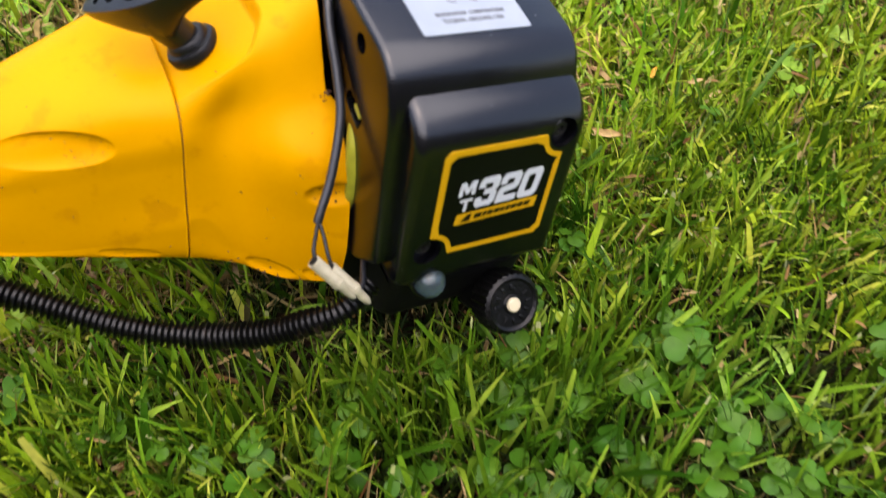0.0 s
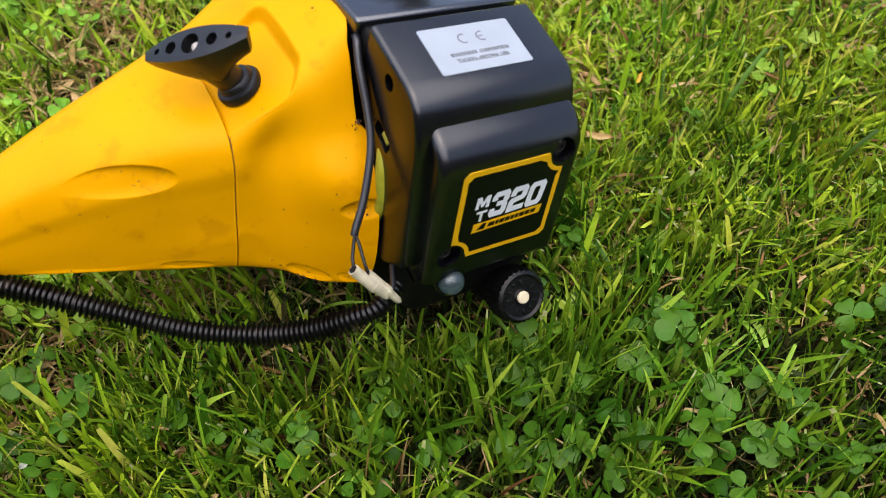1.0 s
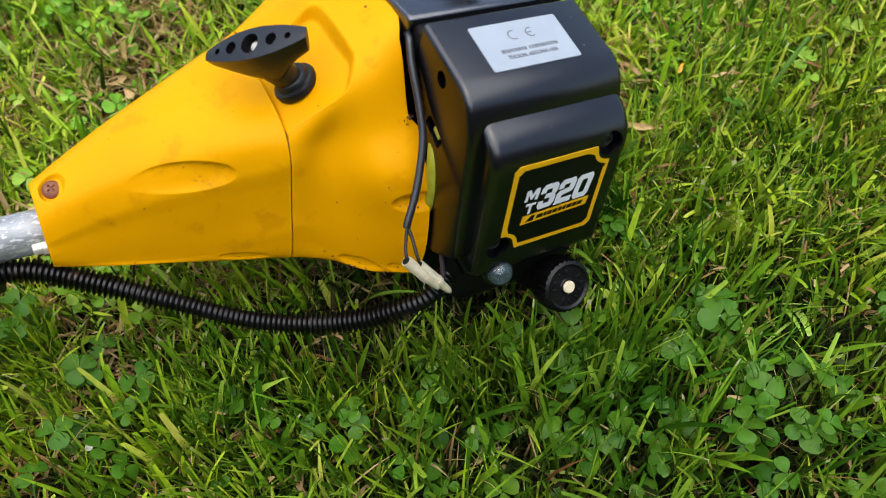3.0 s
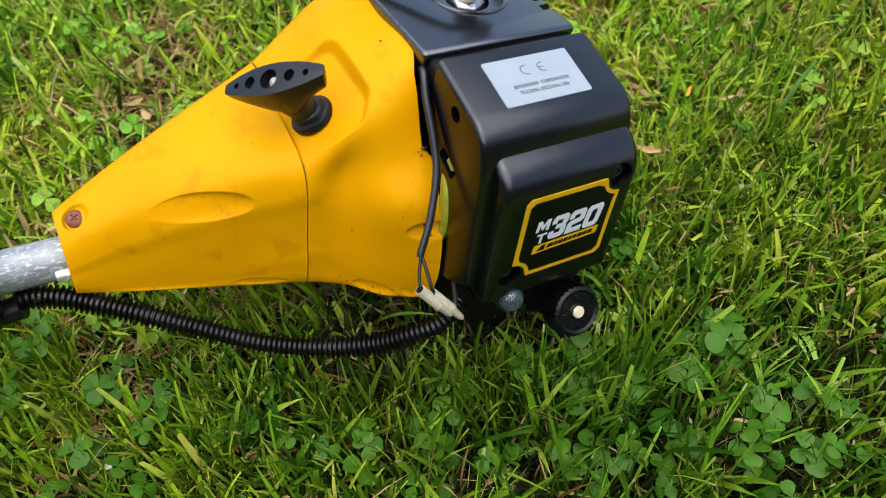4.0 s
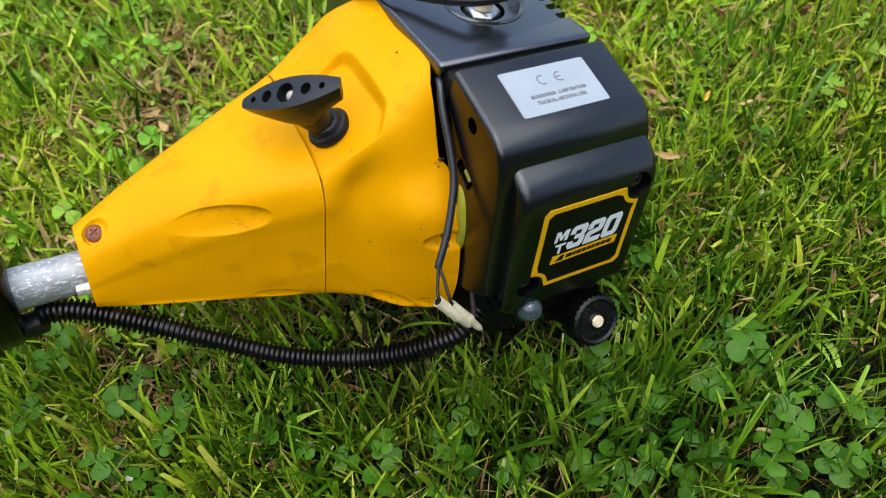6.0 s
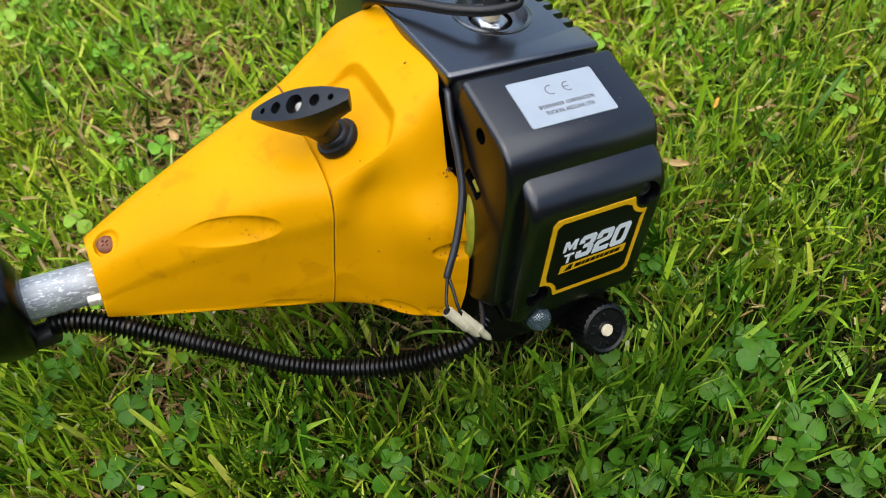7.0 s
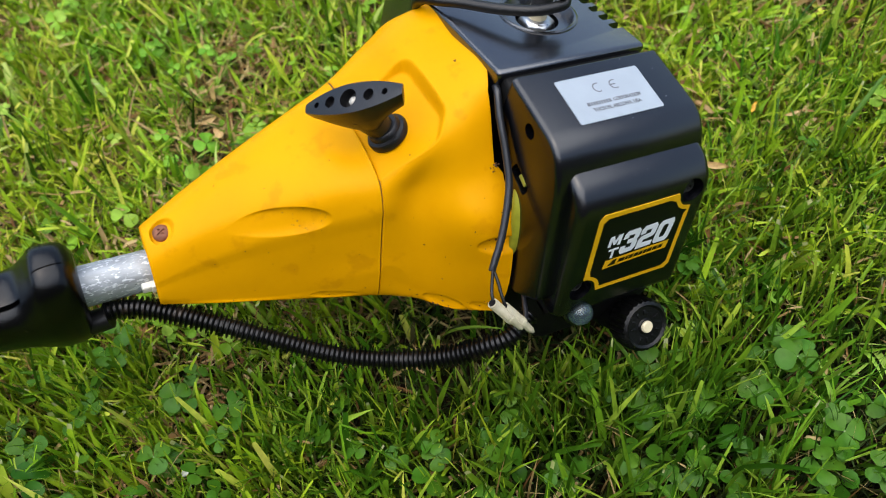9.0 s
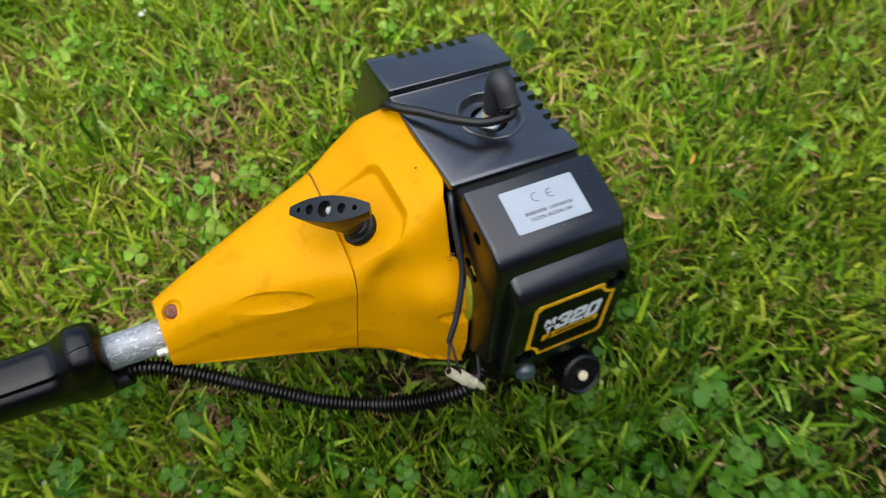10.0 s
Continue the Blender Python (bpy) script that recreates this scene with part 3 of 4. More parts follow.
DIGITS = {
    "3": [(0, 0.66), (0, 0.86), (0.14, 1), (0.86, 1), (1, 0.88), (1, 0.60), (0.91, 0.51), (1, 0.42), (1, 0.13), (0.86, 0), (0.14, 0), (0, 0.14), (0, 0.34), (0.31, 0.34), (0.31, 0.21), (0.67, 0.21), (0.67, 0.41), (0.34, 0.41), (0.34, 0.60), (0.67, 0.60), (0.67, 0.79), (0.31, 0.79), (0.31, 0.66)],
    "2": [(0, 0.64), (0, 0.86), (0.14, 1), (0.86, 1), (1, 0.87), (1, 0.53), (0.88, 0.42), (0.33, 0.35), (0.33, 0.22), (1, 0.22), (1, 0), (0, 0), (0, 0.44), (0.12, 0.55), (0.67, 0.61), (0.67, 0.79), (0.32, 0.79), (0.32, 0.64)],
    "0": [(0, 0.14), (0, 0.86), (0.14, 1), (0.86, 1), (1, 0.86), (1, 0.14), (0.86, 0), (0.14, 0)],
}


def digit(points, hole=False):
    """One square-shouldered, slanted digit of the model number; a hole is the smaller copy inside it."""
    at = [((u - 0.5) * 11.4 + (v - 0.5) * 2.6, (v - 0.5) * 17.2) for u, v in points]
    if not hole:
        return plate(at, 0.05, 0.2)
    inner = [((u - 0.5) * 4.2 + (v - 0.5) * 1.5, (v - 0.5) * 9.8) for u, v in points]
    bm = bmesh.new()
    loops = [[bm.verts.new(Vector((x, y, z)) * MM) for x, y in ring] for ring, z in ((at, 0.05), (at, 0.2), (inner, 0.2), (inner, 0.05))]
    n = len(at)
    for r0, r1 in zip(loops, loops[1:] + loops[:1]):
        for i in range(n):
            bm.faces.new((r0[i], r0[(i + 1) % n], r1[(i + 1) % n], r1[i]))
    return bm


for x, figure in ((-2.0, "3"), (10.4, "2"), (22.8, "0")):
    part("digit", moved(digit(DIGITS[figure], figure == "0"), on_face(x, 27.2, 2)), BADGE_WHITE, badge)
M_SHAPE = [(0, 0), (0, 1), (0.30, 1), (0.5, 0.52), (0.70, 1), (1, 1), (1, 0), (0.77, 0), (0.77, 0.60), (0.57, 0.12), (0.43, 0.12), (0.23, 0.60), (0.23, 0)]
part("letter", moved(plate([((u - 0.5) * 8.8 + (v - 0.5) * 0.9, (v - 0.5) * 8.0) for u, v in M_SHAPE], 0.05, 0.2), on_face(-13.4, 23.2, 2)), BADGE_WHITE, badge)
lettering("letter", "T", 6.8, 7.4, BADGE_WHITE, badge, on_face(-12.8, 33.2, 2), 0.03, 0.08)
band = part("badge_band", moved(plate([(-23.5, -3.2), (23, -3.2), (24, 3.2), (-22.5, 3.2)], 0, 0.12), on_face(6, 40.9, 2)), BADGE_YELLOW, badge, "yellow printed band")
part("band_mark", moved(plate([(-20.5, -2.0), (-15.0, -2.0), (-14, 2.2), (-16.5, 2.2)], 0.12, 0.2), on_face(6, 40.9, 2)), BADGE_BLACK, band)
for x0, wide in ((-12.6, 4.4), (-7.6, 2.0), (-5.0, 3.2), (-1.2, 3.2), (2.6, 2.4), (5.6, 2.4), (8.6, 3.4), (12.6, 3.2), (16.4, 3.4)):
    part("band_bar", moved(plate([(x0 - 0.4, -1.45), (x0 + wide - 0.4, -1.45), (x0 + wide + 0.4, 1.45), (x0 + 0.4, 1.45)], 0.12, 0.2), on_face(6, 40.9, 2)), BADGE_BLACK, band)

# type label on the lid
LID = Matrix.Translation(Vector((0, 0, 0.02)) * MM)
foil = part("type_label", moved(plate(rounded([(-28.5, -16.2), (28, -16.2), (28, 16.2), (-28.5, 16.2)], [1.5] * 4, 3), -0.5, 0), LID), LABEL, body, "silver foil type label")
for x, name in ((-4.4, "C"), (7.0, "E")):
    turn_of = np.linspace(math.radians(68), math.radians(292), 19)
    arc = [(3.5 * math.cos(a), 3.5 * math.sin(a)) for a in turn_of] + [(2.75 * math.cos(a), 2.75 * math.sin(a)) for a in turn_of[::-1]]
    letter = part("letter_" + name.lower(), moved(plate(arc, 0.02, 0.08), LID @ Matrix.Translation(Vector((x, 6.4, 0)) * MM)), INK, foil)
    if name == "E":
        part("letter_bar", moved(plate([(-3.2, -0.38), (0.6, -0.38), (0.6, 0.38), (-3.2, 0.38)], 0.02, 0.085), LID @ Matrix.Translation(Vector((x, 6.4, 0)) * MM)), INK, letter)
for x0, wide in ((-17.6, 2.0), (-15.2, 1.1), (-13.7, 1.4), (-11.9, 1.5), (-10.0, 1.1), (-8.5, 1.1), (-7.0, 1.6), (-5.0, 1.4), (-3.2, 1.5)):
    part("print_bar", moved(plate([(x0, -5.2), (x0 + wide, -5.2), (x0 + wide, -2.8), (x0, -2.8)], 0.02, 0.08), LID), PALE_INK, foil)
lettering("print", "CORPORATION", 18.5, 2.5, PALE_INK, foil, LID @ Matrix.Translation(Vector((9.2, -4.0, 0)) * MM), 0.01, 0.0)
lettering("print", "TUCSON, ARIZONA, USA", 32.0, 3.0, PALE_INK, foil, LID @ Matrix.Translation(Vector((0.3, -8.7, 0)) * MM), 0.01, 0.0)

# cylinder shroud with slots and a dished plug well
SHROUD = rounded([(33, -4.2), (126.6, -25.4), (128.9, -20.3), (168, -30.5), (173, -39), (177, -112), (60, -112), (34.5, -17)], [5.0, 1.2, 1.2, 5, 3, 0, 0, 0], 4)
SKEW = 0.03
shroud_body = prism(SHROUD, -53, 50, 2.3, 3)
for v in shroud_body.verts:
    v.co.x -= SKEW * (v.co.y - 33 * MM)
shroud = part("cylinder_shroud", shroud_body, BLACK_PAINT, trimmer, "satin black cylinder shroud with cooling slots")
SLOPE = math.degrees(math.atan2(-20.6, 91))


def on_shroud(x, y, back=False):
    z = -4.2 - 0.2264 * (y - 33) if not back else -21 - 0.257 * (y - 131)
    return Matrix.Translation(Vector((x - SKEW * (y - 33), y, z)) * MM) @ pose(0, 0, 0, SLOPE, 0, 0)


cutters = [moved(box(-6.5, 9, -3.1, 3.1, -9, 6, 1.6, 3), on_shroud(47.5, 58 + 10.7 * k)) for k in range(6)]
cutters += [moved(box(-3.2, 3.2, -8, 14, -14, 8, 1.4, 3), on_shroud(-27 + 10.6 * k, 167, True)) for k in range(6)]
cutters += [moved(turned([(20, -5), (22.5, 0.2), (22.6, 6)], (0, 0, 0), (0, 0, 1), 48), on_shroud(5.5, 85)), moved(turned([(13.5, -30), (14, 3)], (0, 0, 0), (0, 0, 1), 36), on_shroud(6.5, 86))]
cut(shroud, cutters)
ring = [(24 * math.cos(t), 24 * math.sin(t), -0.5) for t in np.linspace(0, 2 * math.pi, 49)]
part("well_rim", moved(sweep(ring, 1.7, 8, False), on_shroud(5.5, 85)), BLACK_PAINT, shroud)
# dark block in the cylinder's place, added to keep the slots dark
part("slot_backing", box(-46, 43, 42, 168, -104, -42, 2), DARK, shroud, "plain dark block in the cylinder's place, keeping the slots dark")

# spark plug, boot and lead
plug = part("spark_plug", moved(turned([(12.0, -22), (12.0, -6), (10.5, -4), (8.5, -3)], (0, 0, 0), (0, 0, 1), 6), on_shroud(6.5, 86)), CHROME, trimmer, "bright hexagon of a spark plug")
part("insulator", moved(turned([(6, -6), (6, 4), (5, 8)], (0, 0, 0), (0, 0, 1)), on_shroud(6.5, 86)), CREAM, plug, "white ceramic insulator")
boot_path = spline([(5.3, 86, -12), (5.2, 88, -2), (5, 91, 9), (5.2, 90, 17), (5.9, 83.5, 17), (6.8, 77, 12.5), (7.8, 72.5, 8.5)], 8)
boot = part("plug_boot", sweep(boot_path, np.interp(np.linspace(0, 1, len(boot_path)), [0, 0.25, 0.5, 0.62, 0.8, 0.94, 1], [6.6, 7.2, 8.0, 8.0, 7.4, 7.2, 6.8]), 24), BOOT, trimmer, "worn grey-black rubber plug boot")
part("boot_ring", sweep([(7.4, 74.2, 10.2), (7.5, 73.6, 9.7), (7.9, 71.8, 8.0), (8.0, 71.2, 7.5)], [7.0, 7.7, 7.4, 5.5], 24), RUBBER, boot)
lead_path = spline([(7.6, 74, 10), (7.2, 68.5, 5.8), (0.7, 67.6, 4.4), (-8.7, 68.9, 2.8), (-17.4, 72.4, 0.8), (-30.7, 83.2, -4.2), (-44.4, 97.8, -10), (-54.7, 107, -14), (-61, 115, -18), (-62, 122, -26), (-58, 127, -36)], 8)
part("plug_lead", sweep(lead_path, 3.35, 16), RUBBER, boot, "thick black ignition lead")

# starter pull handle, set on its rope seat
PULL_X, PULL_UP = Vector((0.604, -0.524, 0.601)), Vector((-0.685, 0.045, 0.727))
PULL = basis((-131.9, 56.5, -26.5), PULL_X, PULL_UP)


def pull_handle():
    """A boat-shaped bar, flat on top, its keel drawn down into the stem."""
    bm = bmesh.new()
    rings = []
    for u in np.linspace(-1, 1, 41):
        half = 9.0 - 6.2 * abs(u) ** 1.9
        depth = 5.0 + 3.6 * (1 - abs(u) ** 4) + 5.5 * max(0, u) + 14.0 * math.exp(-((u - 0.08) / (0.85 if u < 0.08 else 0.45)) ** 2)
        x, bow = 1.0 + 34.2 * u, (-2.6 if u < 0 else -0.6) * u * u
        ring = []
        for k in range(25):
            a = math.pi * k / 24
            c, s = math.cos(a), math.sin(a)
            q = (abs(c) ** 3.2 + s ** 3.2) ** (-1 / 3.2)
            ring.append((x - 0.5 * u * depth * s * q, half * c * q * (1 - 0.13 * s * s) - 0.30 * depth * s * q, bow - depth * s * q))
        for k in range(1, 8):
            ring.append((x, -half + 2 * half * k / 8, bow + 0.5 * math.sin(math.pi * k / 8)))
        rings.append([bm.verts.new(Vector(p) * MM) for p in ring])
    n = len(rings[0])
    for r0, r1 in zip(rings, rings[1:]):
        for k in range(n):
            bm.faces.new((r0[k], r0[(k + 1) % n], r1[(k + 1) % n], r1[k]))
    bm.faces.new(rings[0][::-1])
    bm.faces.new(rings[-1])
    bmesh.ops.recalc_face_normals(bm, faces=bm.faces)
    return moved(bm, PULL)


pull = part("starter_handle", pull_handle(), PULL_BLACK, trimmer, "black plastic starter pull handle with a row of holes", 45)
holes = [moved(turned([(r, -5), (r, 4)], (x, 0, 0), (0, 0, 1), 24), PULL) for x, r in ((-23.9, 1.8), (-13.7, 3.5), (13.4, 3.4), (24.0, 1.9))]
cut(pull, holes + [moved(turned([(5.6, -6), (5.6, 4)], (-0.6, 0, 0), (0, 0, 1), 28), PULL)])
part("rope_knot", moved(turned([(0.5, -7), (3.0, -6.4), (3.4, -4.5), (2.6, -2.5), (1.2, -1.6), (0.2, -1.3)], (1.2, -0.5, 0), (0.1, 0, 1), 12), PULL), ROPE, pull, "frayed white rope knot")
seat_base, stem_top = Vector((-107.5, 48.5, -55.0)), Vector((-128, 55.2, -34))
stem_dir = (stem_top - seat_base).normalized()
part("handle_stem", sweep([seat_base + stem_dir * h for h in (3, 10, 16, 22, 27)], [8.0, 8.0, 8.6, 9.2, 9.4], 28), PULL_BLACK, pull)
part("rope_seat", turned([(13.2, -1.5), (13.4, 1.8), (12.6, 3.2), (10.6, 3.8), (10.2, 6.2), (9.2, 7.2), (7, 7.4)], seat_base, (stem_dir + Vector((0.08, 0.1, 0.12))).normalized(), 36), RUBBER, trimmer, "round black rope guide")

# dark works behind the panels
part("crankcase", box(-46, 45, 6, 160, -150, -34, 5), DARK, trimmer, "dark crankcase")
# plain dark block that fills the gap between shroud and cover
part("gap_filler", box(-49, 48, 22, 38, -60, -9, 3), DARK, trimmer, "dark block filling the gap between shroud and cover")
tank = part("fuel_tank", prism(rounded([(-70, -118), (60, -118), (62, -168), (10, -184), (-40, -180), (-70, -156)], [6, 6, 14, 16, 16, 10], 5), -36, 48, 8, 4), TANK, trimmer, "black plastic fuel tank under the engine")
arc = spline([(-46, -10, -56), (-49, -18, -65), (-49, -26, -82), (-49, -27.5, -96), (-47, -22, -112)], 5)
part("fan_rim", sweep(arc, 4.4, 12), GREASY_YELLOW, trimmer, "grimy lime-yellow fan rim")
BULB_AT, BULB_AXIS = (-23.0, -76.5, -108.5), (-0.1, -0.75, 0.62)
bulb = part("primer_bulb", turned([(7.4, -3), (7.9, 0), (8.0, 2.3), (7.4, 5.0), (6.0, 7.2), (4.0, 8.8), (1.9, 9.5), (0.1, 9.7)], BULB_AT, BULB_AXIS, 32), BULB, trimmer, "clear rounded primer bulb")
part("bulb_seat", turned([(10, -6), (10, -1.0), (8.9, 0.2), (8.1, 0.2)], BULB_AT, BULB_AXIS, 28), BLACK, bulb)

# ribbed fuel cap
CAP_AXIS = Vector((-0.05, -0.70, 0.70)).normalized()
CAP_AT = Vector((25, -97, -123)) - CAP_AXIS * 13.0


def ribbed_cap():
    bm = bmesh.new()
    m = basis(CAP_AT, (1, 0, 0), CAP_AXIS)
    rings = []
    for r, h, rib in ((12, -8, 0), (17.2, -6, 0.8), (18.0, -4, 1.5), (18.0, 8, 1.5), (17.2, 10.2, 1.0), (14.8, 11.6, 0), (13.2, 10.4, 0), (5.6, 10.2, 0), (4.8, 11.2, 0)):
        rings.append([bm.verts.new(m @ (Vector(((r - rib * (k % 2)) * math.cos(2 * math.pi * k / 56), (r - rib * (k % 2)) * math.sin(2 * math.pi * k / 56), h)) * MM)) for k in range(56)])
    for r0, r1 in zip(rings, rings[1:]):
        for k in range(56):
            bm.faces.new((r0[k], r0[(k + 1) % 56], r1[(k + 1) % 56], r1[k]))
    bm.faces.new(rings[0][::-1])
    bm.faces.new(rings[-1])
    return bm


cap = part("tank_cap", ribbed_cap(), CAP_BLACK, trimmer, "black ribbed fuel cap with a cream centre", 30)
part("cap_button", turned([(4.1, 10), (4.1, 12.4), (3.4, 13.2), (0.1, 13.4)], CAP_AT, CAP_AXIS), CREAM, cap, "cream centre button")
for k in range(12):
    if k not in (2, 7):
        spot = basis(CAP_AT, (1, 0, 0), CAP_AXIS) @ pose(0, 0, 0, 0, 0, 30 * k)
        part("raised_bar", moved(box(8.0, 11.6, -0.9, 0.9, 9.8, 10.9, 0.4, 2), spot), CAP_BLACK, cap)
part("cap_neck", turned([(12.5, -30), (12.5, -5)], CAP_AT, CAP_AXIS, 28), TANK, tank)

# corrugated hose
hose_line = spline([(-292, 44, -167), (-281, 43.4, -161.3), (-261, 36, -160), (-231, 17, -161), (-195.5, -7, -163.5), (-162.5, -28.5, -167), (-130.5, -45.5, -164), (-101, -60, -152), (-77, -68.5, -136), (-62, -70, -128), (-47, -62, -122)], 30)
seg = np.linalg.norm(np.diff(hose_line, axis=0), axis=1)
run = np.concatenate([[0], np.cumsum(seg)])
at = np.arange(8, run[-1], 0.36)
hose_fine = np.c_[[np.interp(at, run, hose_line[:, k]) for k in range(3)]].T
ribs = 5.0 + (2.5 + 0.35 * np.sin(at * 0.37) * np.sin(at * 0.113)) * np.clip(np.cos(at / 3.25 * 2 * np.pi) * 1.3 - 0.25, 0, 1)
part("corrugated_hose", sweep(hose_fine, ribs, 18), HOSE, trimmer, "black corrugated cable hose, muddy between the ribs", 60)

# stop-switch wires and their plugs
sheath_line = spline([(-48, 44, -24), (-52, 33, -16), (-54.5, 20, -24), (-55, 2.3, -38.4), (-57, -12.3, -51), (-65, -29.7, -69), (-73, -41, -82), (-74.5, -43.5, -85)], 8)
sheath = part("wire_sheath", sweep(sheath_line, 2.25, 14), SHEATH, trimmer, "flat grey-black wire sheath")
for dx, side in ((0.0, -1), (6.0, 1)):
    a, b = Vector((-74, -43, -84)), Vector((-83 + dx * 1.33, -61.5 - dx * 0.4, -87 - dx * 0.83))
    part("wire", sweep(spline([a, a.lerp(b, 0.35) + Vector((0.5 * side, 0, 0.5)), a.lerp(b, 0.8) + Vector((0.4 * side, 0, 0.4)), b + Vector((2, -2, -3))], 6), 1.0, 10), RUBBER, sheath)
# a crimp plug: ridged sleeve, then a smooth tapering tail
PLUG_H = [0.0] + [0.6 + 0.68 * k for k in range(24)] + [17.2, 18, 24, 28, 30]
PLUG_R = [3.2] + [3.0 + 0.32 * (k % 2) for k in range(24)] + [3.1, 2.7, 2.4, 2.0, 1.0]
for ox, oy, oz in ((0, 0, 0), (8.0, -2.5, -5.0)):
    p0 = Vector((-83 + ox, -62 + oy, -87.5 + oz))
    d = Vector((0.627, -0.46, -0.63)).normalized()
    plug_body = part("wire_plug", sweep([p0 + d * h for h in PLUG_H], PLUG_R, 20), NYLON, trimmer, "yellowed nylon crimp plug with dirt inside")
    part("plug_collar", sweep([p0 + d * h for h in (16.0, 16.6, 19, 19.6)], [2.9, 3.5, 3.4, 2.6], 18), NYLON, plug_body)
    # dark disc on the solid plug imitates the shade of an opening
    part("plug_mouth", sweep([p0 + d * h for h in (-0.4, 0.1)], [2.4, 2.4], 16), DARK, plug_body)
part("earth_wire", sweep(spline([(-64, -74, -112), (-56, -68, -112), (-50, -56, -114), (-44, -44, -116)], 6), 1.6, 10), SHEATH, trimmer)

# ---------------------------------------------------------------- lawn
rng = np.random.default_rng(7)
TO_ENGINE = np.array(ENGINE.inverted())
SOLIDS = [(-54, 57, 30, 178, -114, 0), (-53, 52, -82, 30, -124, 4), (-40, 52, -72, 66, -186, -116), (-48, 48, 4, 162, -152, -30), (4, 46, -104, -60, -150, -108), (-330, -252, 40, 74, -166, -132), (-470, -291, 26, 86, -194, -112)]


def inside(p):
    """Which points lie in the trimmer's bodies."""
    q = (p @ TO_ENGINE[:3, :3].T + TO_ENGINE[:3, 3]) * 1000
    hit = np.zeros(len(p), bool)
    for x0, x1, y0, y1, z0, z1 in SOLIDS:
        hit |= (q[:, 0] > x0) & (q[:, 0] < x1) & (q[:, 1] > y0) & (q[:, 1] < y1) & (q[:, 2] > z0) & (q[:, 2] < z1)
    low = np.interp(q[:, 0], SECTION_X, [min(p[1] for p in s[1:]) for s in SECTIONS]) - 2
    high = np.interp(q[:, 0], SECTION_X, [max(p[1] for p in s[1:]) for s in SECTIONS]) + 2
    near = np.interp(q[:, 0], SECTION_X, [min(p[0] for p in s[1:]) for s in SECTIONS]) - 3
    far = np.interp(q[:, 0], SECTION_X, [max(p[0] for p in s[1:]) for s in SECTIONS]) + 2
    hit |= (q[:, 0] > -257) & (q[:, 0] < -50) & (q[:, 1] > near) & (q[:, 1] < far) & (q[:, 2] > low) & (q[:, 2] < high)
    for a, b in zip(hose_line[::12], hose_line[12::12]):
        t = np.clip(((q - a) @ (b - a)) / ((b - a) @ (b - a)), 0, 1)
        hit |= np.linalg.norm(q - (a + t[:, None] * (b - a)), axis=1) < 7.5
    return hit


def patch(x, y, scale, seed):
    """A smooth field between 0 and 1 over the lawn."""
    r = np.random.default_rng(seed)
    f = np.zeros_like(x)
    for k in range(6):
        a, p = r.uniform(0, 2 * np.pi), r.uniform(0, 2 * np.pi)
        f = f + np.sin((x * np.cos(a) + y * np.sin(a)) * scale * r.uniform(0.6, 1.8) + p)
    return 0.5 + f / 7.0


def mesh_of(name, V, q, mat, label, category, tips=None):
    me = bpy.data.meshes.new(name)
    V, q = np.asarray(V, np.float32).reshape(-1, 3), np.asarray(q, np.int32)
    me.vertices.add(len(V))
    me.vertices.foreach_set("co", V.ravel())
    me.loops.add(q.size)
    me.loops.foreach_set("vertex_index", q.ravel())
    me.polygons.add(len(q))
    me.polygons.foreach_set("loop_start", np.arange(0, q.size, q.shape[1], dtype=np.int32))
    me.update(calc_edges=True)
    me.validate()
    me.materials.append(mat)
    if tips is not None and len(tips) == len(me.polygons):
        me.materials.append(CUT_TIP)
        me.polygons.foreach_set("material_index", tips.astype(np.int32))
    me.shade_smooth()
    return tagged(new(name, me), label, category, kind="stuff")


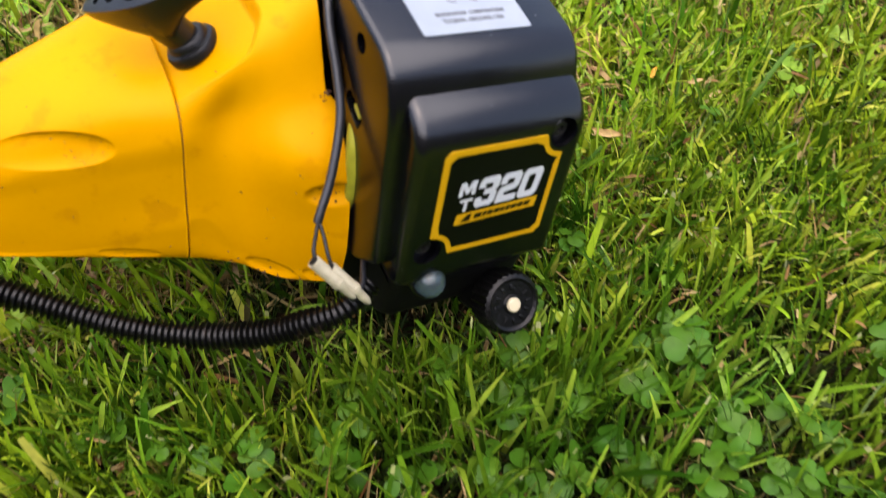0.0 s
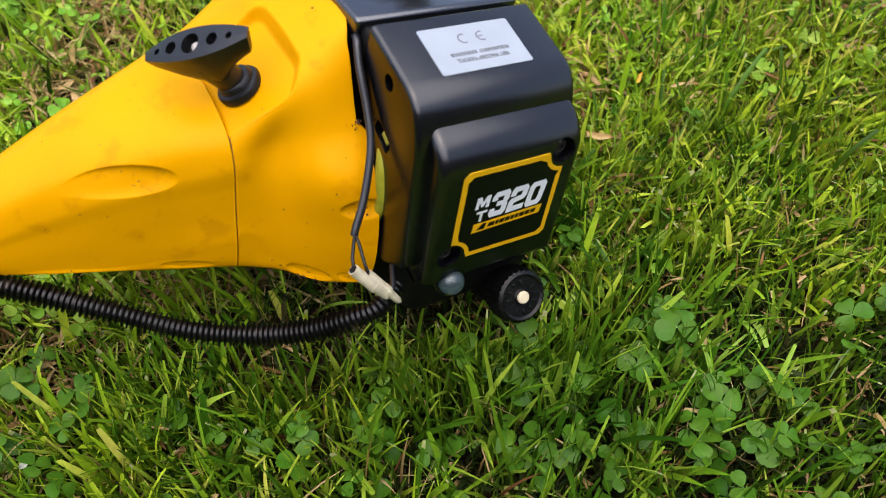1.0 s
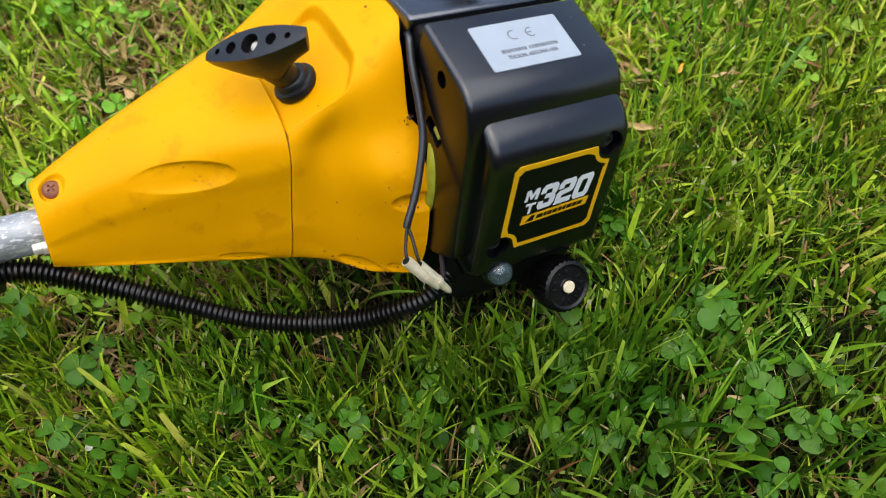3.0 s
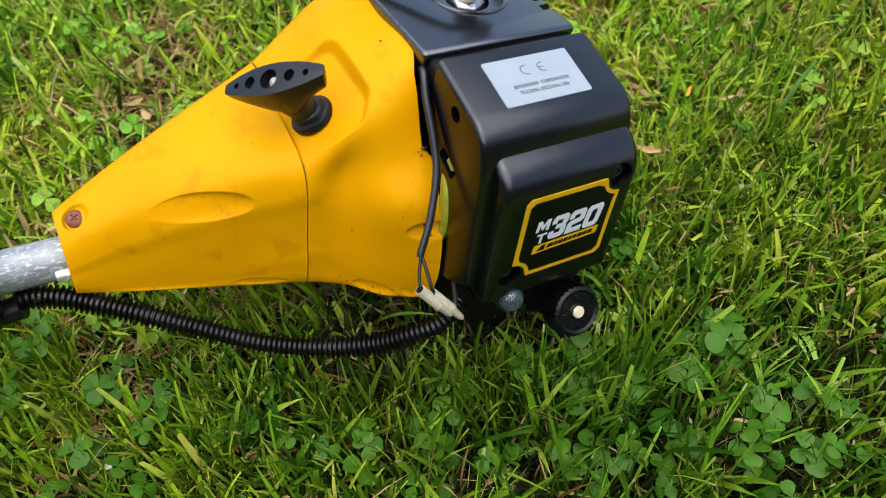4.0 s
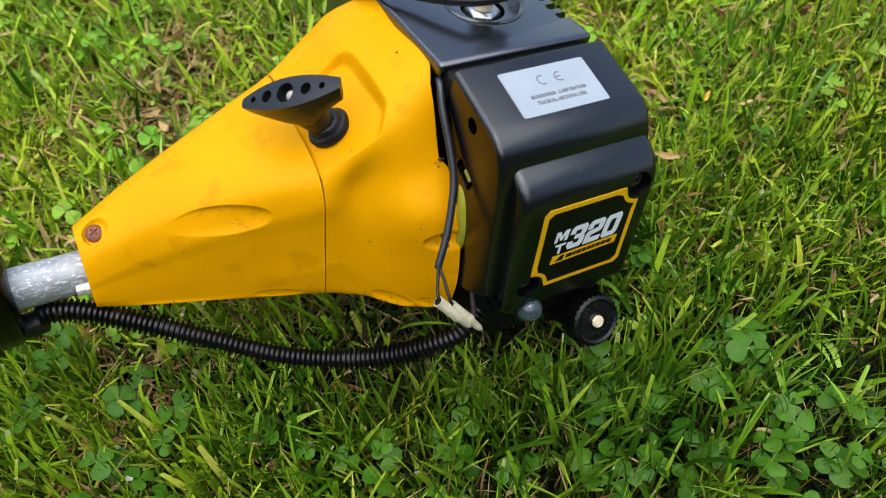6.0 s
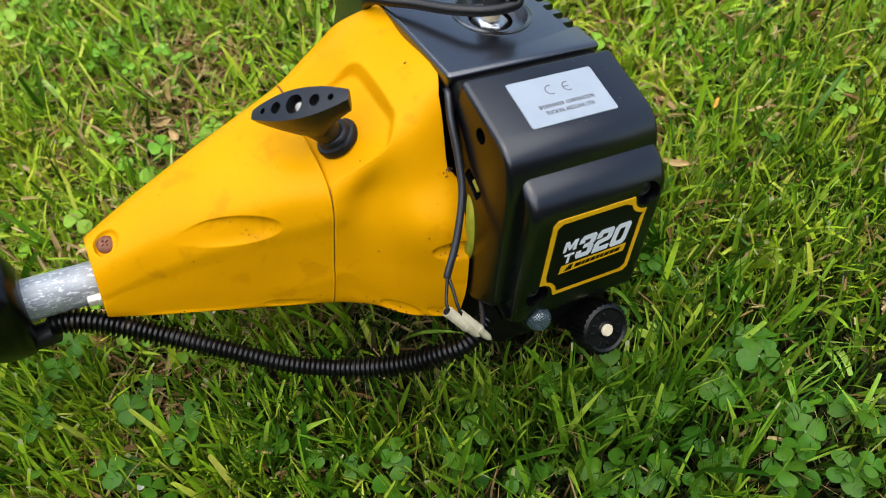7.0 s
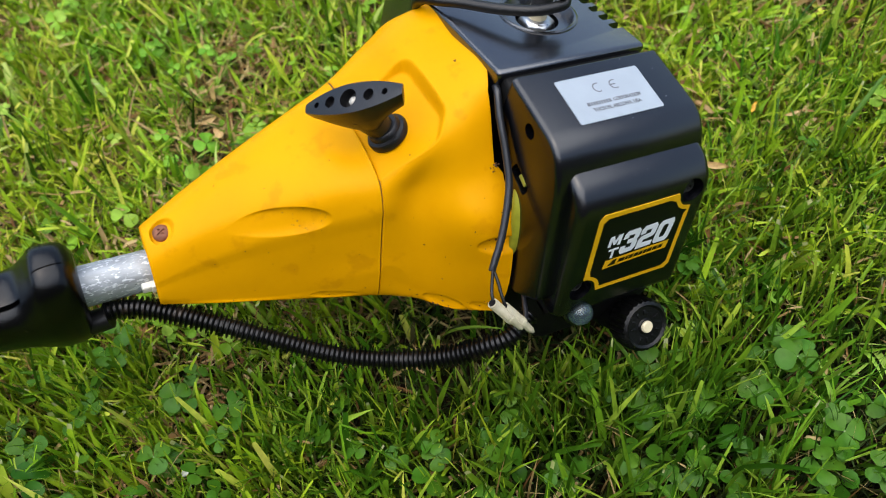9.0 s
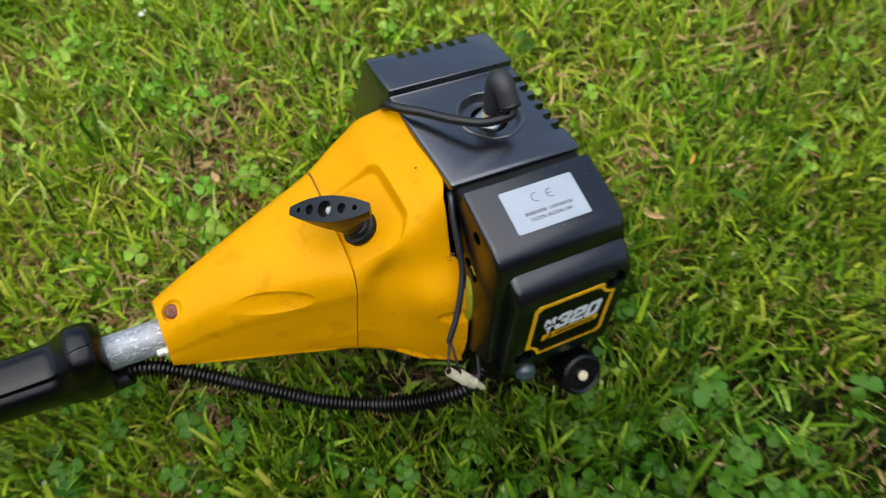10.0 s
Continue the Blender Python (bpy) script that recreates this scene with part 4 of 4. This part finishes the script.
def blades(name, tufts, per, xr, yr, h_mean, h_sd, w_mean, bend, mat, label, lean=0.35, segments=4, spread=0.008, lift=0.0, blunt=0.38, thin=None, flat=0.0, category="grass"):
    """Grass in tufts: tapering curved strips, many with mown tips, joined into one mesh."""
    tx, ty = rng.uniform(*xr, tufts), rng.uniform(*yr, tufts)
    if thin is not None:
        k = rng.uniform(0, 1, tufts) < thin(tx, ty)
        tx, ty = tx[k], ty[k]
    x = np.repeat(tx, per) + rng.normal(0, spread, len(tx) * per)
    y = np.repeat(ty, per) + rng.normal(0, spread, len(ty) * per)
    n = len(x)
    lush = 0.8 + 0.4 * patch(x, y, 9.0, 3)
    h = np.clip(rng.normal(h_mean, h_sd, n), h_mean * 0.35, h_mean * 1.9) * lush
    w = w_mean * np.clip(rng.lognormal(-0.14, 0.55, n), 0.28, 2.1)
    ang = rng.uniform(0, 2 * np.pi, n)
    tilt = np.abs(rng.normal(flat, lean, n))
    curl = rng.normal(bend, bend * 0.6, n)
    cut_tip = rng.uniform(0, 1, n) < blunt
    z = lie(x, y) + lift
    d = np.c_[np.cos(ang), np.sin(ang), np.zeros(n)]
    yaw = ang + np.pi / 2 + rng.normal(0, 0.6, n)
    s = np.c_[np.cos(yaw), np.sin(yaw), np.zeros(n)]
    levels = segments + 1
    along = np.append(np.linspace(0, 0.93, segments), 1.0) if segments == 5 else np.linspace(0, 1, levels)

    def grow(h, w, x, y, z, d, s, tilt, curl, cut_tip):
        V = np.zeros((len(h), levels, 3, 3))
        pos, th = np.c_[x, y, z], tilt.copy()
        up = np.array([0, 0, 1.0])
        for k in range(levels):
            u = along[k]
            wid = w * (0.7 + 0.6 * u) * np.where(cut_tip, 1 - 0.6 * u ** 2, 1 - 0.97 * u ** 2.2)
            roll = (wid * (0.25 + 0.2 * np.sin(th * 3)))[:, None] * up
            nrm = d * np.cos(th)[:, None] - up * np.sin(th)[:, None]
            V[:, k, 0], V[:, k, 2] = pos - s * wid[:, None] / 2 - roll / 2, pos + s * wid[:, None] / 2 + roll / 2
            V[:, k, 1] = pos + nrm * (wid * 0.26)[:, None]
            step = h * (along[min(k + 1, segments)] - u)
            pos = pos + d * (np.sin(th) * step)[:, None] + up * (np.cos(th) * step)[:, None]
            th = np.minimum(th + curl * (along[min(k + 1, segments)] - u), 1.9)
        return V

    args = [x, y, z, d, s, tilt, curl, cut_tip]
    for _ in range(7):
        V = grow(h, w, *args)
        bad = inside(V[:, -1].mean(1)) | inside(V[:, -2].mean(1)) | inside(V[:, 1].mean(1))
        if not bad.any():
            break
        h = np.where(bad, h * 0.68, h)
    V = V[~bad]
    pale_tip = (cut_tip & (rng.uniform(0, 1, len(cut_tip)) < 0.14) & (segments == 5))[~bad]
    n = len(V)
    idx = np.arange(n * levels * 3).reshape(n, levels, 3)
    q = np.stack([np.stack([idx[:, :-1, c], idx[:, :-1, c + 1], idx[:, 1:, c + 1], idx[:, 1:, c]], -1) for c in (0, 1)], 2).reshape(-1, 4)
    tips = np.zeros((n, segments, 2), bool)
    tips[:, -1, :] = pale_tip[:, None]
    return mesh_of(name, V, q, mat, label, category, tips.ravel() if pale_tip.any() else None)


NEAR_X, NEAR_Y = (-0.68, 0.68), (-0.22, 0.74)
# bare, straw-strewn spots: x, y and reach in metres
DRY_PATCHES = [(-0.345, 0.218, 0.022), (-0.356, 0.251, 0.028), (-0.34, 0.315, 0.03), (0.076, 0.156, 0.013), (0.07, 0.223, 0.015), (-0.391, 0.084, 0.03), (-0.332, -0.001, 0.02), (0.34, 0.30, 0.05), (0.20, 0.36, 0.04)]


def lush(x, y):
    """How dark and lush the lawn stands: most in front of the engine, where the dark green also imitates shade; paler
    and drier away from it.
    """
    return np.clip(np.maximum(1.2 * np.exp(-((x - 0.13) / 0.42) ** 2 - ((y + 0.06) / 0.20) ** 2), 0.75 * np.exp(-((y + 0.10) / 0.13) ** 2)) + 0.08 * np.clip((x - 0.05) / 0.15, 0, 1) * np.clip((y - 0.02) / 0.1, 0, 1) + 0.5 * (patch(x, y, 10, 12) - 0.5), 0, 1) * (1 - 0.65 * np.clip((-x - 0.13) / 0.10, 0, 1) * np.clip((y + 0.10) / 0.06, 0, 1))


# the strip of lawn that the machine overhangs, in the engine's own axes
OVERHANG = [np.array(ENGINE @ (Vector(p) * MM))[:2] for p in ((-215, 22, -180), (-170, 5, -180), (-130, -12, -180), (-90, -25, -180), (-50, -45, -180), (-10, -75, -180), (30, -85, -180))]


def under(x, y):
    """How far the lawn lies under the machine; bright blades thinned to imitate its shade."""
    return np.max([np.exp(-((x - a) ** 2 + (y - b) ** 2) / (2 * r * r)) for (a, b), r in zip(OVERHANG, (0.016, 0.020, 0.028, 0.042, 0.050, 0.046, 0.040))], axis=0)


def lush_open(x, y):
    return lush(x, y) * (1 - 0.86 * under(x, y))


def dry(x, y):
    """How bare and straw-strewn the lawn is."""
    return sum(np.exp(-((x - a) ** 2 + (y - b) ** 2) / (2 * r * r)) for a, b, r in DRY_PATCHES)


def pale(x, y):
    return (1 - lush(x, y)) * (1 - 0.96 * under(x, y)) * (1 - 0.75 * np.clip(dry(x, y), 0, 1))


def sparse_right(x, y):
    """Less clover and straw on the far right of the lawn."""
    return 1 - 0.7 * np.clip((x - 0.02) / 0.12, 0, 1) * np.clip((y - 0.02) / 0.1, 0, 1)


def back(x, y):
    """The matted, drier lawn behind and beside the trimmer."""
    return np.clip((y + 0.02) / 0.14, 0, 1) * (1 - 0.6 * lush(x, y))


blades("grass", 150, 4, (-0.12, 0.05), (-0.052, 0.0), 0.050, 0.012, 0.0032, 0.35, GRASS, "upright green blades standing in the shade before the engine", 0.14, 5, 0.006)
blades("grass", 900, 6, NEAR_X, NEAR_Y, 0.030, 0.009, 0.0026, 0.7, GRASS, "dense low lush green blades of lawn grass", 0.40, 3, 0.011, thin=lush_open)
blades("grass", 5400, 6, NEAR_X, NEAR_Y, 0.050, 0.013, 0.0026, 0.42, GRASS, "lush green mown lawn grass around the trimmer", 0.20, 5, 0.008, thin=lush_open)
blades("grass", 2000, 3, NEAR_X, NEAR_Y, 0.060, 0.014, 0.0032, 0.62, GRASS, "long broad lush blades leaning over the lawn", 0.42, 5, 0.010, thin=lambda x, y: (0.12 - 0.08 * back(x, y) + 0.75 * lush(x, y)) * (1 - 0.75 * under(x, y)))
blades("grass", 6500, 6, NEAR_X, NEAR_Y, 0.030, 0.009, 0.0034, 1.0, GRASS_PALE, "matted low yellow-green blades of lawn grass", 0.60, 4, 0.011, thin=lambda x, y: pale(x, y) * (0.35 + 0.65 * back(x, y)))
blades("grass", 6000, 7, NEAR_X, NEAR_Y, 0.038, 0.011, 0.0035, 0.9, GRASS_PALE, "yellow-green mown lawn grass around the trimmer", 0.45, 5, 0.009, thin=lambda x, y: pale(x, y) * back(x, y))
blades("grass", 4000, 6, NEAR_X, (-0.22, 0.2), 0.048, 0.012, 0.0030, 0.45, GRASS_PALE, "upright yellow-green lawn grass in front of the trimmer", 0.24, 5, 0.008, thin=lambda x, y: pale(x, y) * (1 - back(x, y)))
for tufts, mat in ((1200, GRASS_PALE), (1300, GRASS)):
    blades("grass", tufts, 6, (0.02, 0.55), (0.02, 0.40), 0.041, 0.012, 0.0028, 0.65, mat, "bright green mown blades between lush and drier lawn", 0.42, 5, 0.009, thin=lambda x, y: np.clip(3 * lush(x, y) * (1 - lush(x, y)), 0, 1) * (1 - under(x, y)))
blades("grass", 2200, 6, (-0.52, 0.0), (-0.20, 0.04), 0.048, 0.012, 0.0030, 0.42, GRASS, "upright deep green blades among the paler grass in front", 0.22, 5, 0.008, thin=lambda x, y: pale(x, y) * (1 - back(x, y)) * np.clip((x + 0.36) / 0.16, 0.12, 1))
# low layer whose dark colour imitates shade down in the grass
blades("grass", 9000, 7, NEAR_X, NEAR_Y, 0.024, 0.008, 0.0026, 0.7, GRASS_GAP_SHADE, "low blades coloured near black for the shade at the foot of the lawn", 0.5, 3, 0.011, thin=lambda x, y: 0.10 + 0.9 * lush(x, y))
blades("thatch", 7500, 5, NEAR_X, NEAR_Y, 0.024, 0.008, 0.0030, 0.5, THATCH, "matted olive-brown thatch under the lawn grass", 0.2, 3, 0.012, 0.005, 0.3, lambda x, y: back(x, y) * (0.35 + 0.65 * sparse_right(x, y)), 1.3)
blades("tall_grass", 1700, 5, NEAR_X, NEAR_Y, 0.044, 0.012, 0.0036, 0.9, GRASS_LIGHT, "taller pale green grass blades in the lawn", 0.45, 6, 0.009, thin=lambda x, y: 0.08 + 1.6 * np.clip(y, 0, 0.5))
blades("fine_stems", 2600, 3, NEAR_X, NEAR_Y, 0.042, 0.014, 0.0011, 0.5, STRAW, "thin pale stems between the grass blades", 0.5, 4, 0.012, 0.0, 0.2, lambda x, y: (1 - 0.7 * under(x, y)) * (1 - 0.6 * lush(x, y)))
blades("dry_grass", 11000, 3, NEAR_X, NEAR_Y, 0.026, 0.010, 0.0026, 0.7, STRAW, "straw-coloured dead grass in the thatch", 0.30, 4, 0.014, 0.012, 0.3, lambda x, y: (1 - 0.9 * under(x, y)) * (0.14 * sparse_right(x, y) + 0.07 * np.clip((-x - 0.12) / 0.1, 0, 1) * (1 - back(x, y)) + 0.46 * sparse_right(x, y) * back(x, y) * (0.25 + (patch(x, y, 16, 5) > 0.5)) + dry(x, y)), 1.2)
blades("dry_grass", 3200, 4, NEAR_X, NEAR_Y, 0.020, 0.008, 0.0030, 0.9, STRAW, "flattened brown dead grass in bare spots", 0.25, 3, 0.012, 0.022, 0.3, lambda x, y: 0.9 * dry(x, y), 1.35)
blades("clippings", 1500, 1, NEAR_X, NEAR_Y, 0.013, 0.005, 0.0022, 0.5, STRAW, "small tan mown clippings lying among the blades", 0.35, 3, 0.01, 0.030, 0.6, lambda x, y: 0.75 * (1 - under(x, y)), 1.1, "clippings")
blades("grass", 9000, 4, (-4, 4), (-4, 4), 0.05, 0.015, 0.012, 0.8, GRASS_PALE, "yellow-green lawn grass in the distance", 0.5, 2, 0.05, 0, 0.3, lambda x, y: np.clip(2.5 * (np.maximum(np.abs(x), np.abs(y - 0.3)) - 0.9), 0, 1) * np.clip(2.5 * (4 - np.maximum(np.abs(x), np.abs(y))) / 4, 0, 1))
blades("grass", 9000, 7, (-1.5, 1.5), (-1.1, 1.7), 0.040, 0.012, 0.006, 0.8, GRASS_PALE, "yellow-green lawn grass further out", 0.4, 3, 0.02, 0, 0.4, lambda x, y: ((np.abs(x) > 0.63) | (y > 0.69) | (y < -0.18)) * np.clip(3.2 * (1 - np.maximum(np.abs(x), np.abs(y - 0.3)) / 1.45 + 0.25 * (patch(x, y, 8, 44) - 0.5)), 0, 1))


def clover_shape(size, seed):
    """One clover: three notched leaflets, folded a little, on a thin stalk. Quads as vertex and face arrays."""
    r = np.random.default_rng(seed)
    leaflets = []
    for k in range(3):
        a = 2 * math.pi * (k + 0.08 * r.normal()) / 3
        tip, fold = r.uniform(0.0, 0.45), r.uniform(0.05, 0.3)
        sc = size * r.uniform(0.85, 1.12)
        rows = []
        for u, half in ((0.04, 0.04), (0.25, 0.30), (0.5, 0.50), (0.74, 0.52), (0.92, 0.38), (1.0, 0.16)):
            mid_u = u - (0.04 if u == 1.0 else 0)
            rows.append([(mid_u if j == 0 else u, half * j) for j in (-1, -0.5, 0, 0.5, 1)])
        V = np.array(rows).reshape(-1, 2) * sc
        xx, yy = V[:, 0], V[:, 1]
        zz = xx * math.sin(tip) * 0.8 + np.abs(yy) * fold - 1.2 * xx * xx / sc * 0.25
        P = np.c_[xx * math.cos(a) - yy * math.sin(a), xx * math.sin(a) + yy * math.cos(a), zz]
        q = [(5 * i + j, 5 * i + j + 1, 5 * (i + 1) + j + 1, 5 * (i + 1) + j) for i in range(5) for j in range(4)]
        leaflets.append((P, np.array(q)))
    return leaflets


def clover_field(count, xr, yr, seed, mat=None, size=0.0115, low=0.012, high=0.040, share=None):
    """Clover scattered in patches, joined into one mesh."""
    r = np.random.default_rng(seed)
    shapes = [clover_shape(size, 40 + k) for k in range(10)]
    x, y = r.uniform(*xr, count), r.uniform(*yr, count)
    k = r.uniform(0, 1, count) < (sparse_right(x, y) * (1 - 0.7 * under(x, y)) * (1 - 0.95 * np.clip(1.6 * back(x, y), 0, 1)) * np.clip((patch(x, y, 13, 8) - 0.30) * 2.2, 0.06, 1) if share is None else share(x, y))
    x, y = x[k], y[k]
    z = lie(x, y) + r.uniform(low, high, len(x))
    ok = ~inside(np.c_[x, y, z]) & ~inside(np.c_[x, y, z + 0.006])
    V, Q, base = [], [], 0
    for px, py, pz in zip(x[ok], y[ok], z[ok]):
        sc, turn = r.uniform(0.65, 1.2), Euler((r.normal(0, 0.5), r.normal(0, 0.5), r.uniform(0, 6.28))).to_matrix()
        turn = np.array(turn) * sc
        for P, q in shapes[r.integers(10)]:
            V.append(P @ turn.T + np.array([px, py, pz]))
            Q.append(q + base)
            base += len(P)
        stalk = np.array([[px - 0.0006, py, pz], [px + 0.0006, py, pz], [px + 0.0006 + r.normal(0, 0.006), py + 0.004, pz - 0.03], [px - 0.0006, py + 0.004, pz - 0.03]])
        V.append(stalk)
        Q.append(np.array([[0, 1, 2, 3]]) + base)
        base += 4
    return mesh_of("clover_patch", np.concatenate(V), np.concatenate(Q), mat or CLOVER, "small three-leaved clover scattered through the lawn", "clover")


clover_field(1500, NEAR_X, NEAR_Y, 21, None, 0.0112, 0.020, 0.042)
clover_field(6500, NEAR_X, NEAR_Y, 22, CLOVER_PALE, 0.0095, 0.014, 0.036, lambda x, y: 0.45 * sparse_right(x, y) * back(x, y) * np.clip((patch(x, y, 12, 31) - 0.25) * 2.5, 0.15, 1))


def clover_thing(seed, size):
    top = new("clover")
    tagged(top, "green three-leaved clover on a thin stalk in the grass", "clover", "clovers in the lawn")
    for P, q in clover_shape(size, seed):
        me = bpy.data.meshes.new("leaflet")
        me.from_pydata(P.tolist(), [], q.tolist())
        me.materials.append(CLOVER)
        me.shade_smooth()
        new("leaflet", me).parent = top
    part("stalk", sweep([Vector((0, 0, 0)), Vector((2, 1, -14)), Vector((3, 4, -34))], 0.7, 6), CLOVER_STALK, top)
    return top


# where single clovers stand, in metres
CLOVERS = [(0.004, -0.006), (-0.392, 0.009), (-0.331, -0.022), (-0.292, -0.027), (-0.396, -0.026), (-0.339, -0.065), (-0.143, -0.057), (-0.096, -0.062), (-0.09, -0.047), (-0.037, -0.017), (0.007, -0.024), (0.036, -0.031), (-0.002, -0.036), (0.078, -0.021), (0.096, 0.015), (0.102, -0.002), (0.123, -0.039), (0.122, -0.052), (0.14, -0.074), (0.157, -0.074), (-0.061, -0.077), (0.042, 0.076), (0.145, 0.176)]
CLOVERS += [(0.036, -0.037), (0.022, -0.027), (0.117, -0.043), (0.105, -0.061), (-0.141, -0.064), (-0.098, -0.067), (-0.144, -0.077), (-0.001, -0.032), (-0.328, -0.026), (-0.386, 0.008), (-0.29, -0.033), (-0.299, -0.049), (0.001, 0.006), (-0.035, -0.012), (0.042, 0.074), (0.104, -0.007), (0.151, -0.077), (0.119, -0.058), (-0.169, -0.065), (-0.403, -0.01), (-0.335, -0.064), (-0.198, -0.059), (-0.081, -0.029), (-0.009, -0.079), (0.085, 0.008), (0.074, -0.025), (-0.222, -0.047), (0.03, -0.066), (0.15, -0.027), (-0.053, -0.073), (-0.404, -0.039), (-0.108, -0.054)]
more = random.Random(17)
for _ in range(60):
    x, y = more.uniform(-0.45, 0.42), more.uniform(-0.12, 0.03)
    clear = [not inside(np.array([[x + dx, y + dy, float(lie(x, y)) + h]]))[0] for dx in (-0.012, 0.012) for dy in (-0.012, 0.012) for h in (0.02, 0.045)]
    if all(clear) and under(np.array([x]), np.array([y]))[0] < 0.6:
        CLOVERS.append((x, y))
kinds = [clover_thing(100 + k, 0.0122) for k in range(6)]
pick = random.Random(5)
for i, (x, y) in enumerate(CLOVERS):
    noted = i < 23
    z = float(lie(x, y)) + (pick.uniform(0.039, 0.045) if noted else pick.uniform(0.026, 0.043))
    m = pose(x, y, z, pick.uniform(0, 28) if noted else pick.uniform(-35, 30), pick.uniform(-15, 15) if noted else pick.uniform(-32, 32), pick.uniform(0, 360))
    if i < len(kinds):
        kinds[i].matrix_world = m
    else:
        copy_thing(kinds[i % len(kinds)], m @ Matrix.Scale(pick.uniform(0.72, 1.18), 4))


def fallen_leaf(long, wide, curl, mat, label):
    """A dry scrap of leaf: pointed at both ends, cupped and twisted, with a little thickness."""
    bm = bmesh.new()
    grid = []
    for i in range(11):
        u = i / 10 * 2 - 1
        half = wide * (1 - abs(u) ** 2.2) ** 0.8 + 0.15
        grid.append([bm.verts.new(Vector((long * u, half * v + 0.12 * wide * math.sin(3 * u), curl * v * v + 1.4 * curl * u * u + 0.5 * math.sin(4 * u + v))) * MM) for v in (-1, -0.4, 0.1, 0.5, 1)])
    for r0, r1 in zip(grid, grid[1:]):
        for k in range(4):
            bm.faces.new((r0[k], r1[k], r1[k + 1], r0[k + 1]))
    for v in bmesh.ops.extrude_face_region(bm, geom=bm.faces[:])["geom"]:
        if isinstance(v, bmesh.types.BMVert):
            v.co.z += 0.25 * MM
    return tagged(link_mesh("fallen_leaf", bm, mat), label, "leaf")


TAN = material("dry_leaf_tan", (0.36, 0.24, 0.09), 0.6, vary=0.3, scale=300, fine=1200, bump=0.5)
OCHRE = material("ochre_leaf", (0.50, 0.27, 0.02), 0.55, vary=0.25, scale=300, fine=1200, bump=0.4)
for x, y, h, long, wide, curl, turn, mat, label in (
    (0.073, 0.160, 0.036, 11.5, 2.8, 2.0, -28, TAN, "dry tan leaf lying in the grass beside the engine"),
    (0.110, 0.213, 0.040, 6.0, 1.5, 1.0, 62, OCHRE, "narrow ochre leaf caught between grass blades"),
    (0.139, 0.205, 0.040, 7.0, 1.3, 0.8, 8, TAN, "pale straw-coloured leaf lying on the lawn"),
    (-0.338, 0.214, 0.034, 9.0, 3.2, 2.0, -55, TAN, "dry tan leaf in a bare spot of the lawn"),
    (-0.350, 0.229, 0.034, 8.0, 2.2, 1.6, 20, TAN, "dry tan leaf in a bare spot of the lawn"),
):
    fallen_leaf(long, wide, curl, mat, label).matrix_world = pose(x, y, float(lie(x, y)) + h, 14, -8, turn)


def petal():
    """A small curled white petal."""
    bm = bmesh.new()
    grid = []
    for i in range(7):
        u = i / 6 * 2 - 1
        half = 3.2 * math.sqrt(max(0.04, 1 - u * u))
        grid.append([bm.verts.new(Vector((5.0 * u, 0.9 * half * v, 0.9 * v * v + 1.2 * u * u + 0.3 * math.sin(5 * u + 2 * v))) * MM) for v in (-1, -0.5, 0, 0.5, 1)])
    for r0, r1 in zip(grid, grid[1:]):
        for k in range(4):
            bm.faces.new((r0[k], r1[k], r1[k + 1], r0[k + 1]))
    made = bmesh.ops.extrude_face_region(bm, geom=bm.faces[:])["geom"]
    for v in made:
        if isinstance(v, bmesh.types.BMVert):
            v.co.z += 0.3 * MM
    return tagged(link_mesh("fallen_petal", bm, PETAL), "small white fallen petal lying in the grass", "petal")


petal().matrix_world = pose(-0.445, 0.413, float(lie(-0.445, 0.413)) + 0.036, 12, -10, 40)
scrap = petal()
scrap.matrix_world = pose(-0.318, -0.073, float(lie(-0.318, -0.073)) + 0.036, 35, 20, 80) @ Matrix.Scale(0.8, 4)
tagged(scrap, "crumpled white petal low between grass and clover")
